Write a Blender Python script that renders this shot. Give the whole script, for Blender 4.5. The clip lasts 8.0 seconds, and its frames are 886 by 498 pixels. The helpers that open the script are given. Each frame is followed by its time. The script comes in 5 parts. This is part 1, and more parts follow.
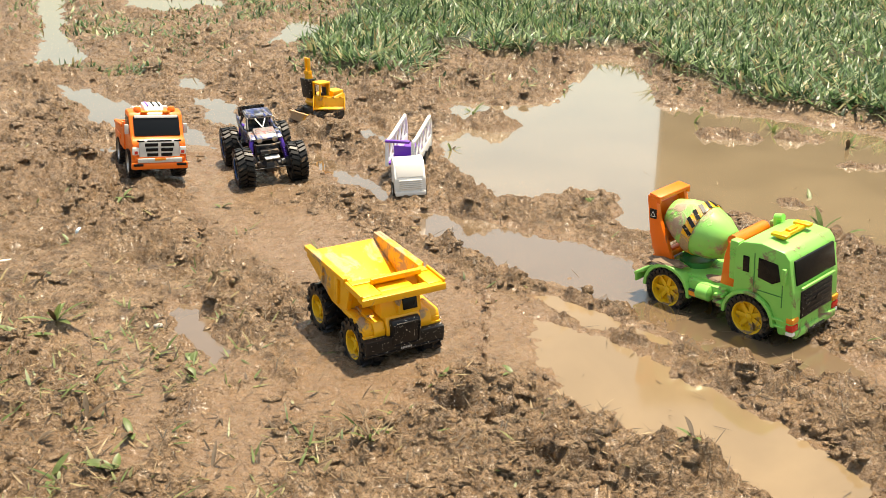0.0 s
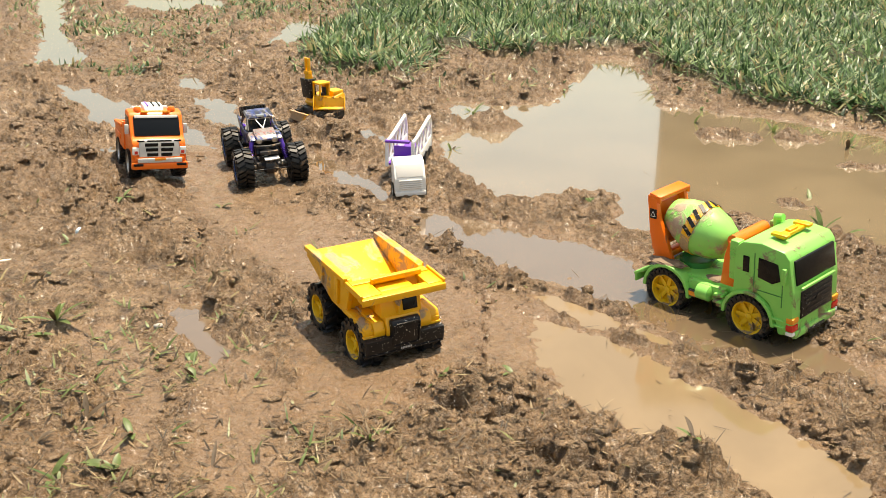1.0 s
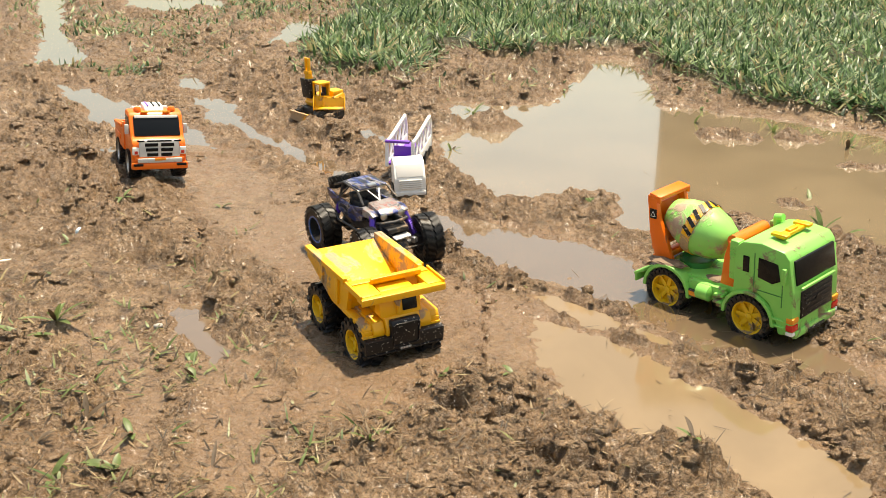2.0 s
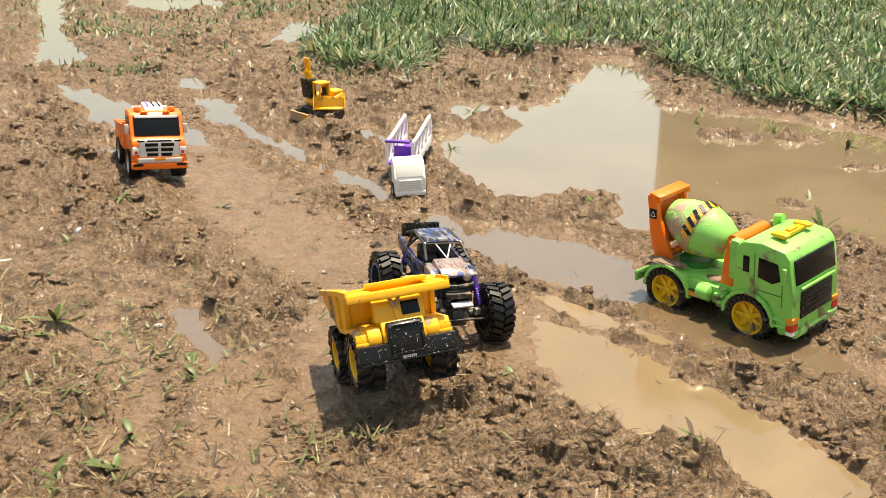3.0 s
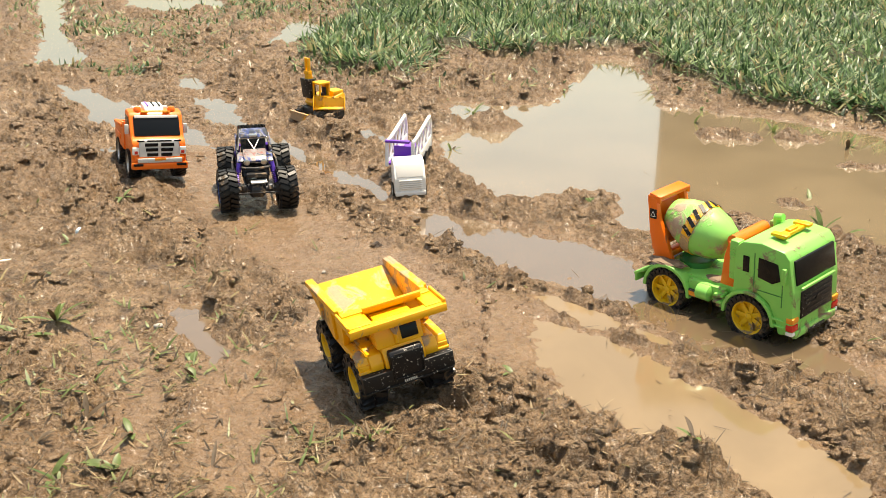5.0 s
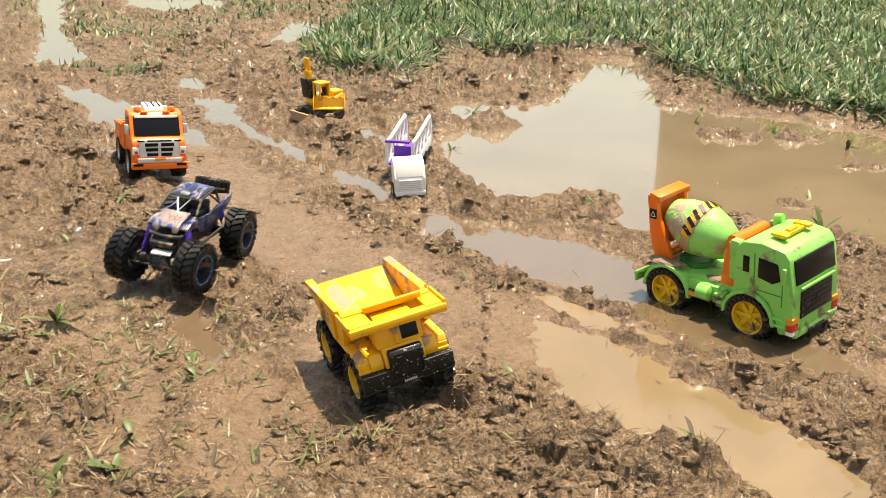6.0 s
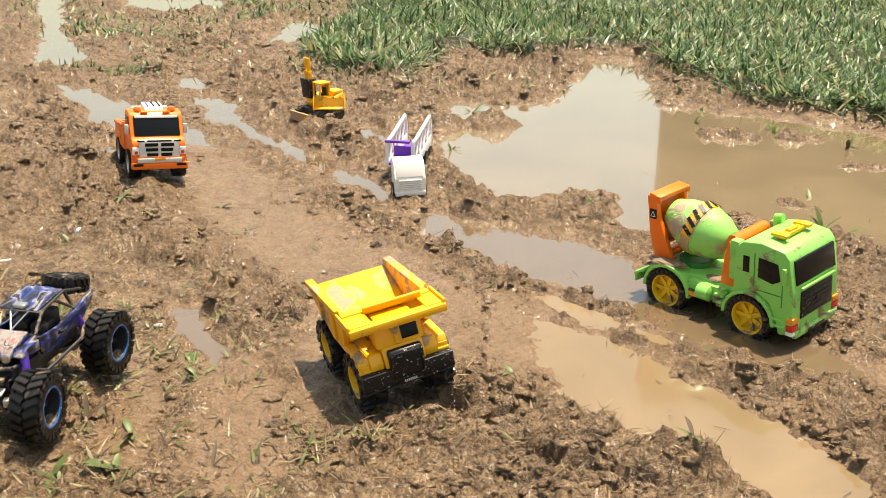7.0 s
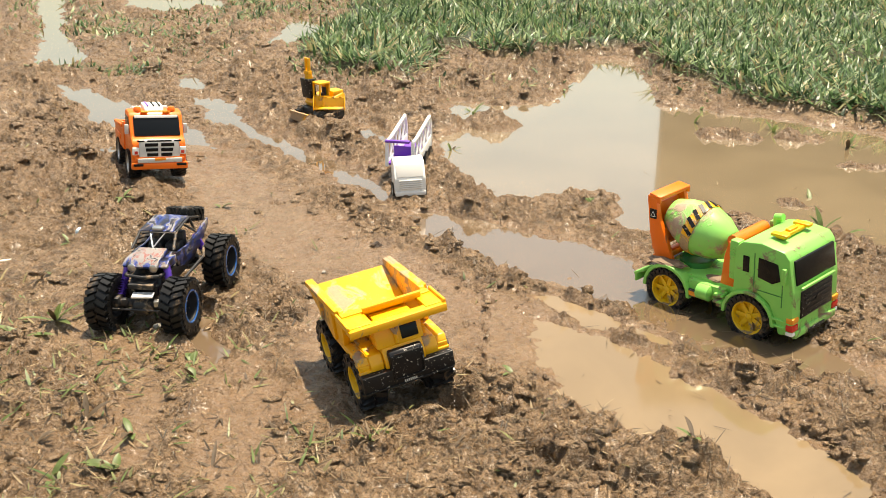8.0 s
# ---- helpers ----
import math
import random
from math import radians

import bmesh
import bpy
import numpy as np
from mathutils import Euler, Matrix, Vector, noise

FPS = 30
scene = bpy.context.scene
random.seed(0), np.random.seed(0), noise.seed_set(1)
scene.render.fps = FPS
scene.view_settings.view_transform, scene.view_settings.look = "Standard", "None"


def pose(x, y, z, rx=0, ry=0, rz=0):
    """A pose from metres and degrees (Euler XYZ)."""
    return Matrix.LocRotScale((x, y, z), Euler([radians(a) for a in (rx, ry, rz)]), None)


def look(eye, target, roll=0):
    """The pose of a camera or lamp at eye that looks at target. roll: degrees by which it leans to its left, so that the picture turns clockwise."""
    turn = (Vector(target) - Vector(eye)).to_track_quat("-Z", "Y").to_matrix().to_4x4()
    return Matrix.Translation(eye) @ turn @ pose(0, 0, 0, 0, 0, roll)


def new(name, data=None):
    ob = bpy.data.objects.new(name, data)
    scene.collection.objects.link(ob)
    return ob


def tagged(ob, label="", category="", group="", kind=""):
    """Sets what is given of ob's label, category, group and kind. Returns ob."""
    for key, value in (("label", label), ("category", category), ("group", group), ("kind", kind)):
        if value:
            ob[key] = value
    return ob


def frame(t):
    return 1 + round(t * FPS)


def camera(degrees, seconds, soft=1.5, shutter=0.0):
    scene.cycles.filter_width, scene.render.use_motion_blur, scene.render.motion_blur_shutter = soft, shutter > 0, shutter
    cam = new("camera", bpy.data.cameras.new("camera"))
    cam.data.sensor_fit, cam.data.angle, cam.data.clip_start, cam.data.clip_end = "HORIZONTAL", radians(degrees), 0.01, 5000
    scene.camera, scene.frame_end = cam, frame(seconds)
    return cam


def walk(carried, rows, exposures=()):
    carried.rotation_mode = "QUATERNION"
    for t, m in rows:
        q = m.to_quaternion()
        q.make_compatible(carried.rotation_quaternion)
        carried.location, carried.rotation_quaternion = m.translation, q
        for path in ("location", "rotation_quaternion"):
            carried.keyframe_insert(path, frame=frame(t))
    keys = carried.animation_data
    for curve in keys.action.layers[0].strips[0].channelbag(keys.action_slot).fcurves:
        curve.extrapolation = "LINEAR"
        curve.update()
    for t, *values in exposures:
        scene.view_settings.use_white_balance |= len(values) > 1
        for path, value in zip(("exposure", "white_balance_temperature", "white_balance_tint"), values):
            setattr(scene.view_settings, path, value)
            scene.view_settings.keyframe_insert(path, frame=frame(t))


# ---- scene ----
cam = camera(46, 8.0, 0.6, 0.15)
CAM = pose(0.0, 0.0, 1.0, 90 - 21.05, 0, 0)
EXPO = 0.82
KELVIN, TINT = 7950, 9
walk(cam, [(0.0, CAM), (8.0, CAM)], exposures=[(0.0, EXPO + 0.07, KELVIN, TINT), (0.4, EXPO - 0.02, KELVIN, TINT), (3.5, EXPO - 0.02, KELVIN, TINT), (4.5, EXPO + 0.03, KELVIN, TINT), (8.0, EXPO + 0.03, KELVIN, TINT)])

# ---- light ----
SUN_EL, SUN_AZ = radians(76), radians(40)      # azimuth from +y towards +x
world = bpy.data.worlds.new("sky")
scene.world = world
world.use_nodes = True
wn = world.node_tree.nodes
sky = wn.new("ShaderNodeTexSky")
sky.sky_type = "NISHITA"
sky.sun_disc = False
sky.sun_elevation, sky.sun_rotation = SUN_EL, SUN_AZ
sky.dust_density, sky.air_density, sky.ozone_density = 2.8, 1.7, 1.5
wn["Background"].inputs["Strength"].default_value = 0.108
world.node_tree.links.new(sky.outputs[0], wn["Background"].inputs["Color"])
sun = new("sun", bpy.data.lights.new("sun", "SUN"))
sun.data.energy, sun.data.angle, sun.data.color = 4.9, radians(0.6), (1.0, 0.95, 0.87)
sun.matrix_basis = look((5 * math.cos(SUN_EL) * math.sin(SUN_AZ), 5 * math.cos(SUN_EL) * math.cos(SUN_AZ), 5 * math.sin(SUN_EL)), (0, 0, 0))


# ---- materials ----
def base_mat(name, rough=0.5, metal=0.0, spec=0.5):
    m = bpy.data.materials.new(name)
    m.use_nodes = True
    b = m.node_tree.nodes["Principled BSDF"]
    b.inputs["Roughness"].default_value = rough
    b.inputs["Metallic"].default_value = metal
    b.inputs["Specular IOR Level"].default_value = spec
    return m, m.node_tree.nodes, m.node_tree.links, b


def nd(nodes, kind, **sockets):
    n = nodes.new(kind)
    for key, value in sockets.items():
        n.inputs[key.replace("_", " ")].default_value = value
    return n


def ramp(nodes, links, src, stops):
    r = nodes.new("ShaderNodeValToRGB")
    els = r.color_ramp.elements
    while len(els) < len(stops):
        els.new(0.5)
    for e, (p, c) in zip(els, stops):
        e.position, e.color = p, (*c, 1) if len(c) == 3 else c
    links.new(src, r.inputs[0])
    return r


def grey(v):
    return (v, v, v)


def mixed(nodes, links, fac, a, b):
    m = nodes.new("ShaderNodeMix")
    m.data_type = "RGBA"
    for sock, v in ((m.inputs[0], fac), (m.inputs[6], a), (m.inputs[7], b)):
        if isinstance(v, (tuple, float, int)):
            sock.default_value = (*v, 1) if isinstance(v, tuple) else v
        else:
            links.new(v, sock)
    return m.outputs[2]


def toy_paint(name, colour, rough=0.38, dirt=0.35, scale=22.0, dirt_colour=(0.27, 0.19, 0.12), metal=0.0, spec=0.5, spots=0.0):
    """Moulded plastic with faint unevenness, smeared and dotted with dried mud."""
    m, n, l, b = base_mat(name, rough, metal, spec)
    co = n.new("ShaderNodeTexCoord")
    big = nd(n, "ShaderNodeTexNoise", Scale=scale, Detail=6.0, Roughness=0.65, Distortion=0.6)
    fine = nd(n, "ShaderNodeTexNoise", Scale=scale * 9, Detail=3.0, Roughness=0.6)
    tone = nd(n, "ShaderNodeTexNoise", Scale=6.0, Detail=2.0)
    for t in (big, fine, tone):
        l.new(co.outputs["Object"], t.inputs["Vector"])
    lo, hi = 0.72 - 0.36 * dirt, 0.80 - 0.36 * dirt
    patch = ramp(n, l, big.outputs["Fac"], [(lo, grey(0)), (hi, grey(1))])
    specks = ramp(n, l, fine.outputs["Fac"], [(0.74 - 0.1 * dirt - spots, grey(0)), (0.77 - 0.1 * dirt - spots, grey(0.9))])
    both = n.new("ShaderNodeMath")
    both.operation = "MAXIMUM"
    l.new(patch.outputs[0], both.inputs[0])
    l.new(specks.outputs[0], both.inputs[1])
    dark = tuple(c * 0.86 for c in colour)
    paint = mixed(n, l, tone.outputs["Fac"], dark, tuple(min(1, c * 1.1) for c in colour))
    mud = mixed(n, l, fine.outputs["Fac"], tuple(c * 0.7 for c in dirt_colour), tuple(c * 1.35 for c in dirt_colour))
    l.new(mixed(n, l, both.outputs[0], paint, mud), b.inputs["Base Color"])
    rr = ramp(n, l, both.outputs[0], [(0, grey(rough)), (1, grey(0.8))])
    l.new(rr.outputs[0], b.inputs["Roughness"])
    bump = nd(n, "ShaderNodeBump", Strength=0.5, Distance=0.002)
    l.new(both.outputs[0], bump.inputs["Height"])
    l.new(bump.outputs[0], b.inputs["Normal"])
    return m


def rubber(name, muddy=0.3, colour=(0.012, 0.012, 0.013), rough=0.32):
    return toy_paint(name, colour, rough, muddy, 30.0, (0.13, 0.085, 0.05), spec=0.3)


def mud_material():
    """Wet clay: smooth skin with crumbs and rotted bits, glossy where water stands in it."""
    m, n, l, b = base_mat("wet_mud", 0.5)
    b.inputs["Coat Weight"].default_value, b.inputs["Coat Roughness"].default_value, b.inputs["Coat IOR"].default_value = 0.2, 0.21, 1.33
    geo = n.new("ShaderNodeNewGeometry")
    big = nd(n, "ShaderNodeTexNoise", Scale=2.2, Detail=5.0, Roughness=0.6)
    mid = nd(n, "ShaderNodeTexNoise", Scale=21.0, Detail=5.0, Roughness=0.6, Distortion=0.4)
    fine = nd(n, "ShaderNodeTexNoise", Scale=85.0, Detail=4.0, Roughness=0.62, Distortion=0.5)
    bits = nd(n, "ShaderNodeTexNoise", Scale=48.0, Detail=6.0, Roughness=0.75, Distortion=1.4)
    for t in (big, mid, fine, bits):
        l.new(geo.outputs["Position"], t.inputs["Vector"])
    wet = n.new("ShaderNodeAttribute")
    wet.attribute_name = "wet"
    turf = n.new("ShaderNodeAttribute")
    turf.attribute_name = "turf"
    c1 = ramp(n, l, mid.outputs["Fac"], [(0.30, MUD_DARK), (0.48, MUD_MID), (0.70, MUD_LIGHT)])
    tone = ramp(n, l, big.outputs["Fac"], [(0.35, grey(0.0)), (0.65, grey(0.8))])
    c2 = mixed(n, l, tone.outputs[0], c1.outputs[0], MUD_WARM)
    grain = ramp(n, l, fine.outputs["Fac"], [(0.30, grey(0.62)), (0.46, grey(0.95)), (0.60, grey(1.05)), (0.74, grey(1.22))])
    mul = n.new("ShaderNodeMix")
    mul.data_type, mul.blend_type = "RGBA", "MULTIPLY"
    mul.inputs[0].default_value = 1.0
    l.new(c2, mul.inputs[6])
    l.new(grain.outputs[0], mul.inputs[7])
    rot = ramp(n, l, bits.outputs["Fac"], [(0.35, grey(0.9)), (0.42, grey(0.0))])
    c3 = mixed(n, l, rot.outputs[0], mul.outputs[2], (0.040, 0.026, 0.014))
    damp = n.new("ShaderNodeMath")
    damp.operation = "MULTIPLY"
    damp.inputs[1].default_value = 0.8
    l.new(wet.outputs["Fac"], damp.inputs[0])
    c4 = mixed(n, l, damp.outputs[0], c3, MUD_WET)
    c5 = mixed(n, l, turf.outputs["Fac"], c4, (0.05, 0.055, 0.02))
    l.new(c5, b.inputs["Base Color"])
    # the water film: wide and smooth on pressed mud, broken into glints on clods
    film = ramp(n, l, fine.outputs["Fac"], [(0.42, grey(0.52)), (0.56, grey(0.25))])
    gloss = n.new("ShaderNodeMath")
    gloss.operation = "MULTIPLY_ADD"
    gloss.use_clamp = True
    gloss.inputs[1].default_value = -0.10
    l.new(wet.outputs["Fac"], gloss.inputs[0])
    l.new(film.outputs[0], gloss.inputs[2])
    l.new(gloss.outputs[0], b.inputs["Roughness"])
    calm = n.new("ShaderNodeMath")
    calm.operation = "MULTIPLY_ADD"
    calm.inputs[1].default_value, calm.inputs[2].default_value = -0.5, 1.0
    l.new(wet.outputs["Fac"], calm.inputs[0])
    last = None
    for src, high in ((mid, 0.024), (bits, 0.020), (fine, 0.011)):
        bump = nd(n, "ShaderNodeBump", Distance=high)
        l.new(src.outputs["Fac"], bump.inputs["Height"])
        l.new(calm.outputs[0], bump.inputs["Strength"])
        if last:
            l.new(last.outputs[0], bump.inputs["Normal"])
        last = bump
    l.new(last.outputs[0], b.inputs["Normal"])
    return m


MUD_DARK, MUD_MID, MUD_LIGHT = (0.050, 0.029, 0.015), (0.270, 0.172, 0.094), (0.48, 0.330, 0.204)
MUD_WARM, MUD_WET = (0.250, 0.154, 0.081), (0.165, 0.102, 0.057)


def water_material(name, colour, film=1.0):
    m, n, l, b = base_mat(name, 0.06)
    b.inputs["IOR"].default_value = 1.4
    b.inputs["Coat Weight"].default_value, b.inputs["Coat IOR"].default_value, b.inputs["Coat Roughness"].default_value = film, 1.5, 0.04
    geo = n.new("ShaderNodeNewGeometry")
    silt = nd(n, "ShaderNodeTexNoise", Scale=2.6, Detail=4.0, Roughness=0.55, Distortion=0.8)
    rip = nd(n, "ShaderNodeTexNoise", Scale=9.0, Detail=3.0, Roughness=0.5)
    for t in (silt, rip):
        l.new(geo.outputs["Position"], t.inputs["Vector"])
    c = ramp(n, l, silt.outputs["Fac"], [(0.3, tuple(v * 0.82 for v in colour)), (0.55, colour), (0.75, tuple(v * 1.13 for v in colour))])
    l.new(c.outputs[0], b.inputs["Base Color"])
    bump = nd(n, "ShaderNodeBump", Strength=0.03, Distance=0.003)
    l.new(rip.outputs["Fac"], bump.inputs["Height"])
    l.new(bump.outputs[0], b.inputs["Normal"])
    return m


def leaf_material(name, stops, rough=0.5, through_light=0.35):
    m, n, l, b = base_mat(name, rough)
    geo = n.new("ShaderNodeNewGeometry")
    c = ramp(n, l, geo.outputs["Random Per Island"], stops)
    streak = nd(n, "ShaderNodeTexNoise", Scale=60.0, Detail=3.0)
    l.new(geo.outputs["Position"], streak.inputs["Vector"])
    g = ramp(n, l, streak.outputs["Fac"], [(0.3, grey(0.7)), (0.7, grey(1.25))])
    mul = n.new("ShaderNodeMix")
    mul.data_type, mul.blend_type = "RGBA", "MULTIPLY"
    mul.inputs[0].default_value = 1.0
    l.new(c.outputs[0], mul.inputs[6])
    l.new(g.outputs[0], mul.inputs[7])
    l.new(mul.outputs[2], b.inputs["Base Color"])
    tr = n.new("ShaderNodeBsdfTranslucent")
    l.new(mul.outputs[2], tr.inputs["Color"])
    mx = n.new("ShaderNodeMixShader")
    mx.inputs[0].default_value = through_light
    l.new(b.outputs[0], mx.inputs[1])
    l.new(tr.outputs[0], mx.inputs[2])
    l.new(mx.outputs[0], n["Material Output"].inputs["Surface"])
    return m


MUD = mud_material()
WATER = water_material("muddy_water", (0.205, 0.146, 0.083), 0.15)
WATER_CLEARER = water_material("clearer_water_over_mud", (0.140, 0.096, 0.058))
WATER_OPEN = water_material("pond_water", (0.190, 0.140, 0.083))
GRASS = leaf_material("grass_blades", [(0.0, (0.016, 0.040, 0.014)), (0.3, (0.060, 0.125, 0.048)), (0.6, (0.15, 0.25, 0.105)), (0.82, (0.28, 0.37, 0.175)), (0.92, (0.38, 0.33, 0.17)), (1.0, (0.20, 0.14, 0.07))], 0.42)
STRAW = leaf_material("dry_straw", [(0.0, (0.025, 0.017, 0.009)), (0.5, (0.09, 0.058, 0.030)), (0.85, (0.20, 0.14, 0.075)), (1.0, (0.36, 0.27, 0.155))], 0.7, 0.1)
WEED = leaf_material("broad_leaf", [(0.0, (0.07, 0.12, 0.03)), (0.4, (0.15, 0.20, 0.065)), (0.75, (0.27, 0.26, 0.11)), (1.0, (0.38, 0.30, 0.16))], 0.45)


# ---- noise on arrays ----
def hashed(ix, iy, seed):
    h = (ix.astype(np.int64) * 374761393 + iy.astype(np.int64) * 668265263 + seed * 974634541) & 0xFFFFFFFF
    h = ((h ^ (h >> 13)) * 1274126177) & 0xFFFFFFFF
    h = ((h ^ (h >> 16)) * 2246822519) & 0xFFFFFFFF
    return ((h ^ (h >> 15)) & 0xFFFFFF) / float(0xFFFFFF)


def vnoise(x, y, seed):
    ix, iy = np.floor(x), np.floor(y)
    fx, fy = x - ix, y - iy
    ux, uy = fx * fx * fx * (fx * (fx * 6 - 15) + 10), fy * fy * fy * (fy * (fy * 6 - 15) + 10)
    a, b = hashed(ix, iy, seed), hashed(ix + 1, iy, seed)
    c, d = hashed(ix, iy + 1, seed), hashed(ix + 1, iy + 1, seed)
    return (a + (b - a) * ux) * (1 - uy) + (c + (d - c) * ux) * uy - 0.5


def fbm(x, y, freq, octaves, seed, gain=0.5):
    out, amp = 0.0, 1.0
    for k in range(octaves):
        turn = 0.7 * k
        cx, sx = math.cos(turn), math.sin(turn)
        out = out + amp * vnoise((x * cx - y * sx) * freq + 17.3 * k, (x * sx + y * cx) * freq - 9.1 * k, seed + k)
        freq, amp = freq * 2.03, amp * gain
    return out


def clods(x, y, cell, seed, cover=0.7, sharp=0.7):
    """Round-topped lumps, at most one to a cell; 0 between them, about 1 on the largest."""
    px, py = x / cell, y / cell
    ix, iy = np.floor(px), np.floor(py)
    best = np.zeros_like(px)
    for dx in (-1, 0, 1):
        for dy in (-1, 0, 1):
            cx, cy = ix + dx, iy + dy
            one, two = hashed(cx, cy, seed) * 4096, hashed(cx, cy, seed + 1) * 4096
            qx, qy = cx + np.floor(one) / 4096, cy + np.floor(two) / 4096
            three, four = one - np.floor(one), two - np.floor(two)
            size = (0.35 + 0.55 * three) * (four < cover)
            ang = (three + four) * 6.28
            ex, ey = px - qx, py - qy
            ea, eb = ex * np.cos(ang) + ey * np.sin(ang), (ey * np.cos(ang) - ex * np.sin(ang)) * 1.35
            d2 = (ea * ea + eb * eb) / np.maximum(size * size, 1e-6)
            best = np.maximum(best, size * np.maximum(0, 1 - d2) ** sharp)
    return best


def smooth(a, b, v):
    t = np.clip((v - a) / (b - a), 0, 1)
    return t * t * (3 - 2 * t)


def poly_dist(x, y, pts):
    """Signed distance to a closed outline, negative inside."""
    d2 = np.full_like(x, 1e9)
    inside = np.zeros(x.shape, bool)
    for (x1, y1), (x2, y2) in zip(pts, pts[1:] + pts[:1]):
        ex, ey = x2 - x1, y2 - y1
        t = np.clip(((x - x1) * ex + (y - y1) * ey) / (ex * ex + ey * ey), 0, 1)
        d2 = np.minimum(d2, (x - x1 - t * ex) ** 2 + (y - y1 - t * ey) ** 2)
        cross = ((y1 > y) != (y2 > y)) & (x < ex * (y - y1) / (ey if ey else 1e-9) + x1)
        inside ^= cross
    d = np.sqrt(d2)
    return np.where(inside, -d, d)


def line_dist(x, y, pts):
    """Distance to an open line, and how far along it (0 to 1)."""
    d2, at = np.full_like(x, 1e9), np.zeros_like(x)
    for k, ((x1, y1), (x2, y2)) in enumerate(zip(pts, pts[1:])):
        ex, ey = x2 - x1, y2 - y1
        t = np.clip(((x - x1) * ex + (y - y1) * ey) / (ex * ex + ey * ey), 0, 1)
        n2 = (x - x1 - t * ex) ** 2 + (y - y1 - t * ey) ** 2
        at = np.where(n2 < d2, (k + t) / (len(pts) - 1), at)
        d2 = np.minimum(d2, n2)
    return np.sqrt(d2), at


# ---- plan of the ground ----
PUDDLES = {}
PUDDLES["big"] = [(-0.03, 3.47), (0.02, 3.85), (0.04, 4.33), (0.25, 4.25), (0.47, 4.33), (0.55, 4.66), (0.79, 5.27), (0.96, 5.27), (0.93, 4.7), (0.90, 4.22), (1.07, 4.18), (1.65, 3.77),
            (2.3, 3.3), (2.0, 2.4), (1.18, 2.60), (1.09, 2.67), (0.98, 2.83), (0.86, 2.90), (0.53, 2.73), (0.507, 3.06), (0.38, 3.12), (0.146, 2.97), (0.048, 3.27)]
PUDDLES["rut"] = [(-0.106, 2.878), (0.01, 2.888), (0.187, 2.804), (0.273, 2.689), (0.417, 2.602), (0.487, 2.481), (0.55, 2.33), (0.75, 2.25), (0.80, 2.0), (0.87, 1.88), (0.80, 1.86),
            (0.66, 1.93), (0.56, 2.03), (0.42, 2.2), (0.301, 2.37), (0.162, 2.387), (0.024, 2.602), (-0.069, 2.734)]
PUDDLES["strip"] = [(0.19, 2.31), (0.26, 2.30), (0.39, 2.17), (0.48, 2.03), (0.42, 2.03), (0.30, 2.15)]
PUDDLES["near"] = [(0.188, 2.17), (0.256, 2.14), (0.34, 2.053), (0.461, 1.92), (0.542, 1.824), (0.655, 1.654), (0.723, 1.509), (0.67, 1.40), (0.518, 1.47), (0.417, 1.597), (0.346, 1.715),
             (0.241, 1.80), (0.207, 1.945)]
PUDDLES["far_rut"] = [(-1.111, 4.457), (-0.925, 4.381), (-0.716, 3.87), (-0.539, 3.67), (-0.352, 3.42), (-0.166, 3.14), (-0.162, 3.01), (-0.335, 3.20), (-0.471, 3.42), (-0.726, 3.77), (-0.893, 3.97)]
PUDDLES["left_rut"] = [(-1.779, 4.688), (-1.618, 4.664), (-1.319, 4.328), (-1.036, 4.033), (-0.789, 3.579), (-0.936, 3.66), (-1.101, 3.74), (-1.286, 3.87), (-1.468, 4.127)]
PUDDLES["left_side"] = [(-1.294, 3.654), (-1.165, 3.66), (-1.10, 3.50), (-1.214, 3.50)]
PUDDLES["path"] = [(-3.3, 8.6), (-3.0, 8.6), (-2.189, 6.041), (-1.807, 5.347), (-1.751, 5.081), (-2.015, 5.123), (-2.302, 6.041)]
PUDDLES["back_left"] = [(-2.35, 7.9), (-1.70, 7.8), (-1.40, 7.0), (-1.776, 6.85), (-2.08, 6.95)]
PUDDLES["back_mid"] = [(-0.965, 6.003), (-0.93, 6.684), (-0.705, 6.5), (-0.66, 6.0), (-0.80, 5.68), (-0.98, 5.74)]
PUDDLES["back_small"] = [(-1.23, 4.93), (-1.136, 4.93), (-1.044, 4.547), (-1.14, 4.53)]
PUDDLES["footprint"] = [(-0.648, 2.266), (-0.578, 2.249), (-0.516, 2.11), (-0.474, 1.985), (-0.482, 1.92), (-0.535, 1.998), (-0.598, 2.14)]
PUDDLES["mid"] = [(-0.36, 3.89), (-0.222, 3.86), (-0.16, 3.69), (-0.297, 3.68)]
# lines of thrown-up mud: points, half width, height
RIDGES = []
RIDGES += [
    ([(-0.33, 3.02), (-0.13, 2.72), (0.10, 2.42), (0.27, 2.25)], 0.05, 0.021),
    ([(0.27, 2.33), (0.46, 2.15), (0.60, 1.98), (0.75, 1.85), (0.95, 1.70)], 0.035, 0.019),
    ([(0.30, 2.14), (0.46, 1.99), (0.60, 1.84), (0.73, 1.70), (0.90, 1.57)], 0.035, 0.024),
    ([(-0.85, 4.6), (-0.62, 4.0), (-0.42, 3.66), (-0.24, 3.46), (0.02, 3.24), (0.10, 3.08)], 0.09, 0.034),
    ([(0.08, 2.95), (0.22, 2.86), (0.40, 2.86), (0.55, 2.82)], 0.06, 0.025),
    ([(0.47, 2.98), (0.60, 2.96)], 0.055, 0.034),
    ([(-0.30, 4.25), (-0.05, 3.95), (0.20, 3.90)], 0.10, 0.034),
]
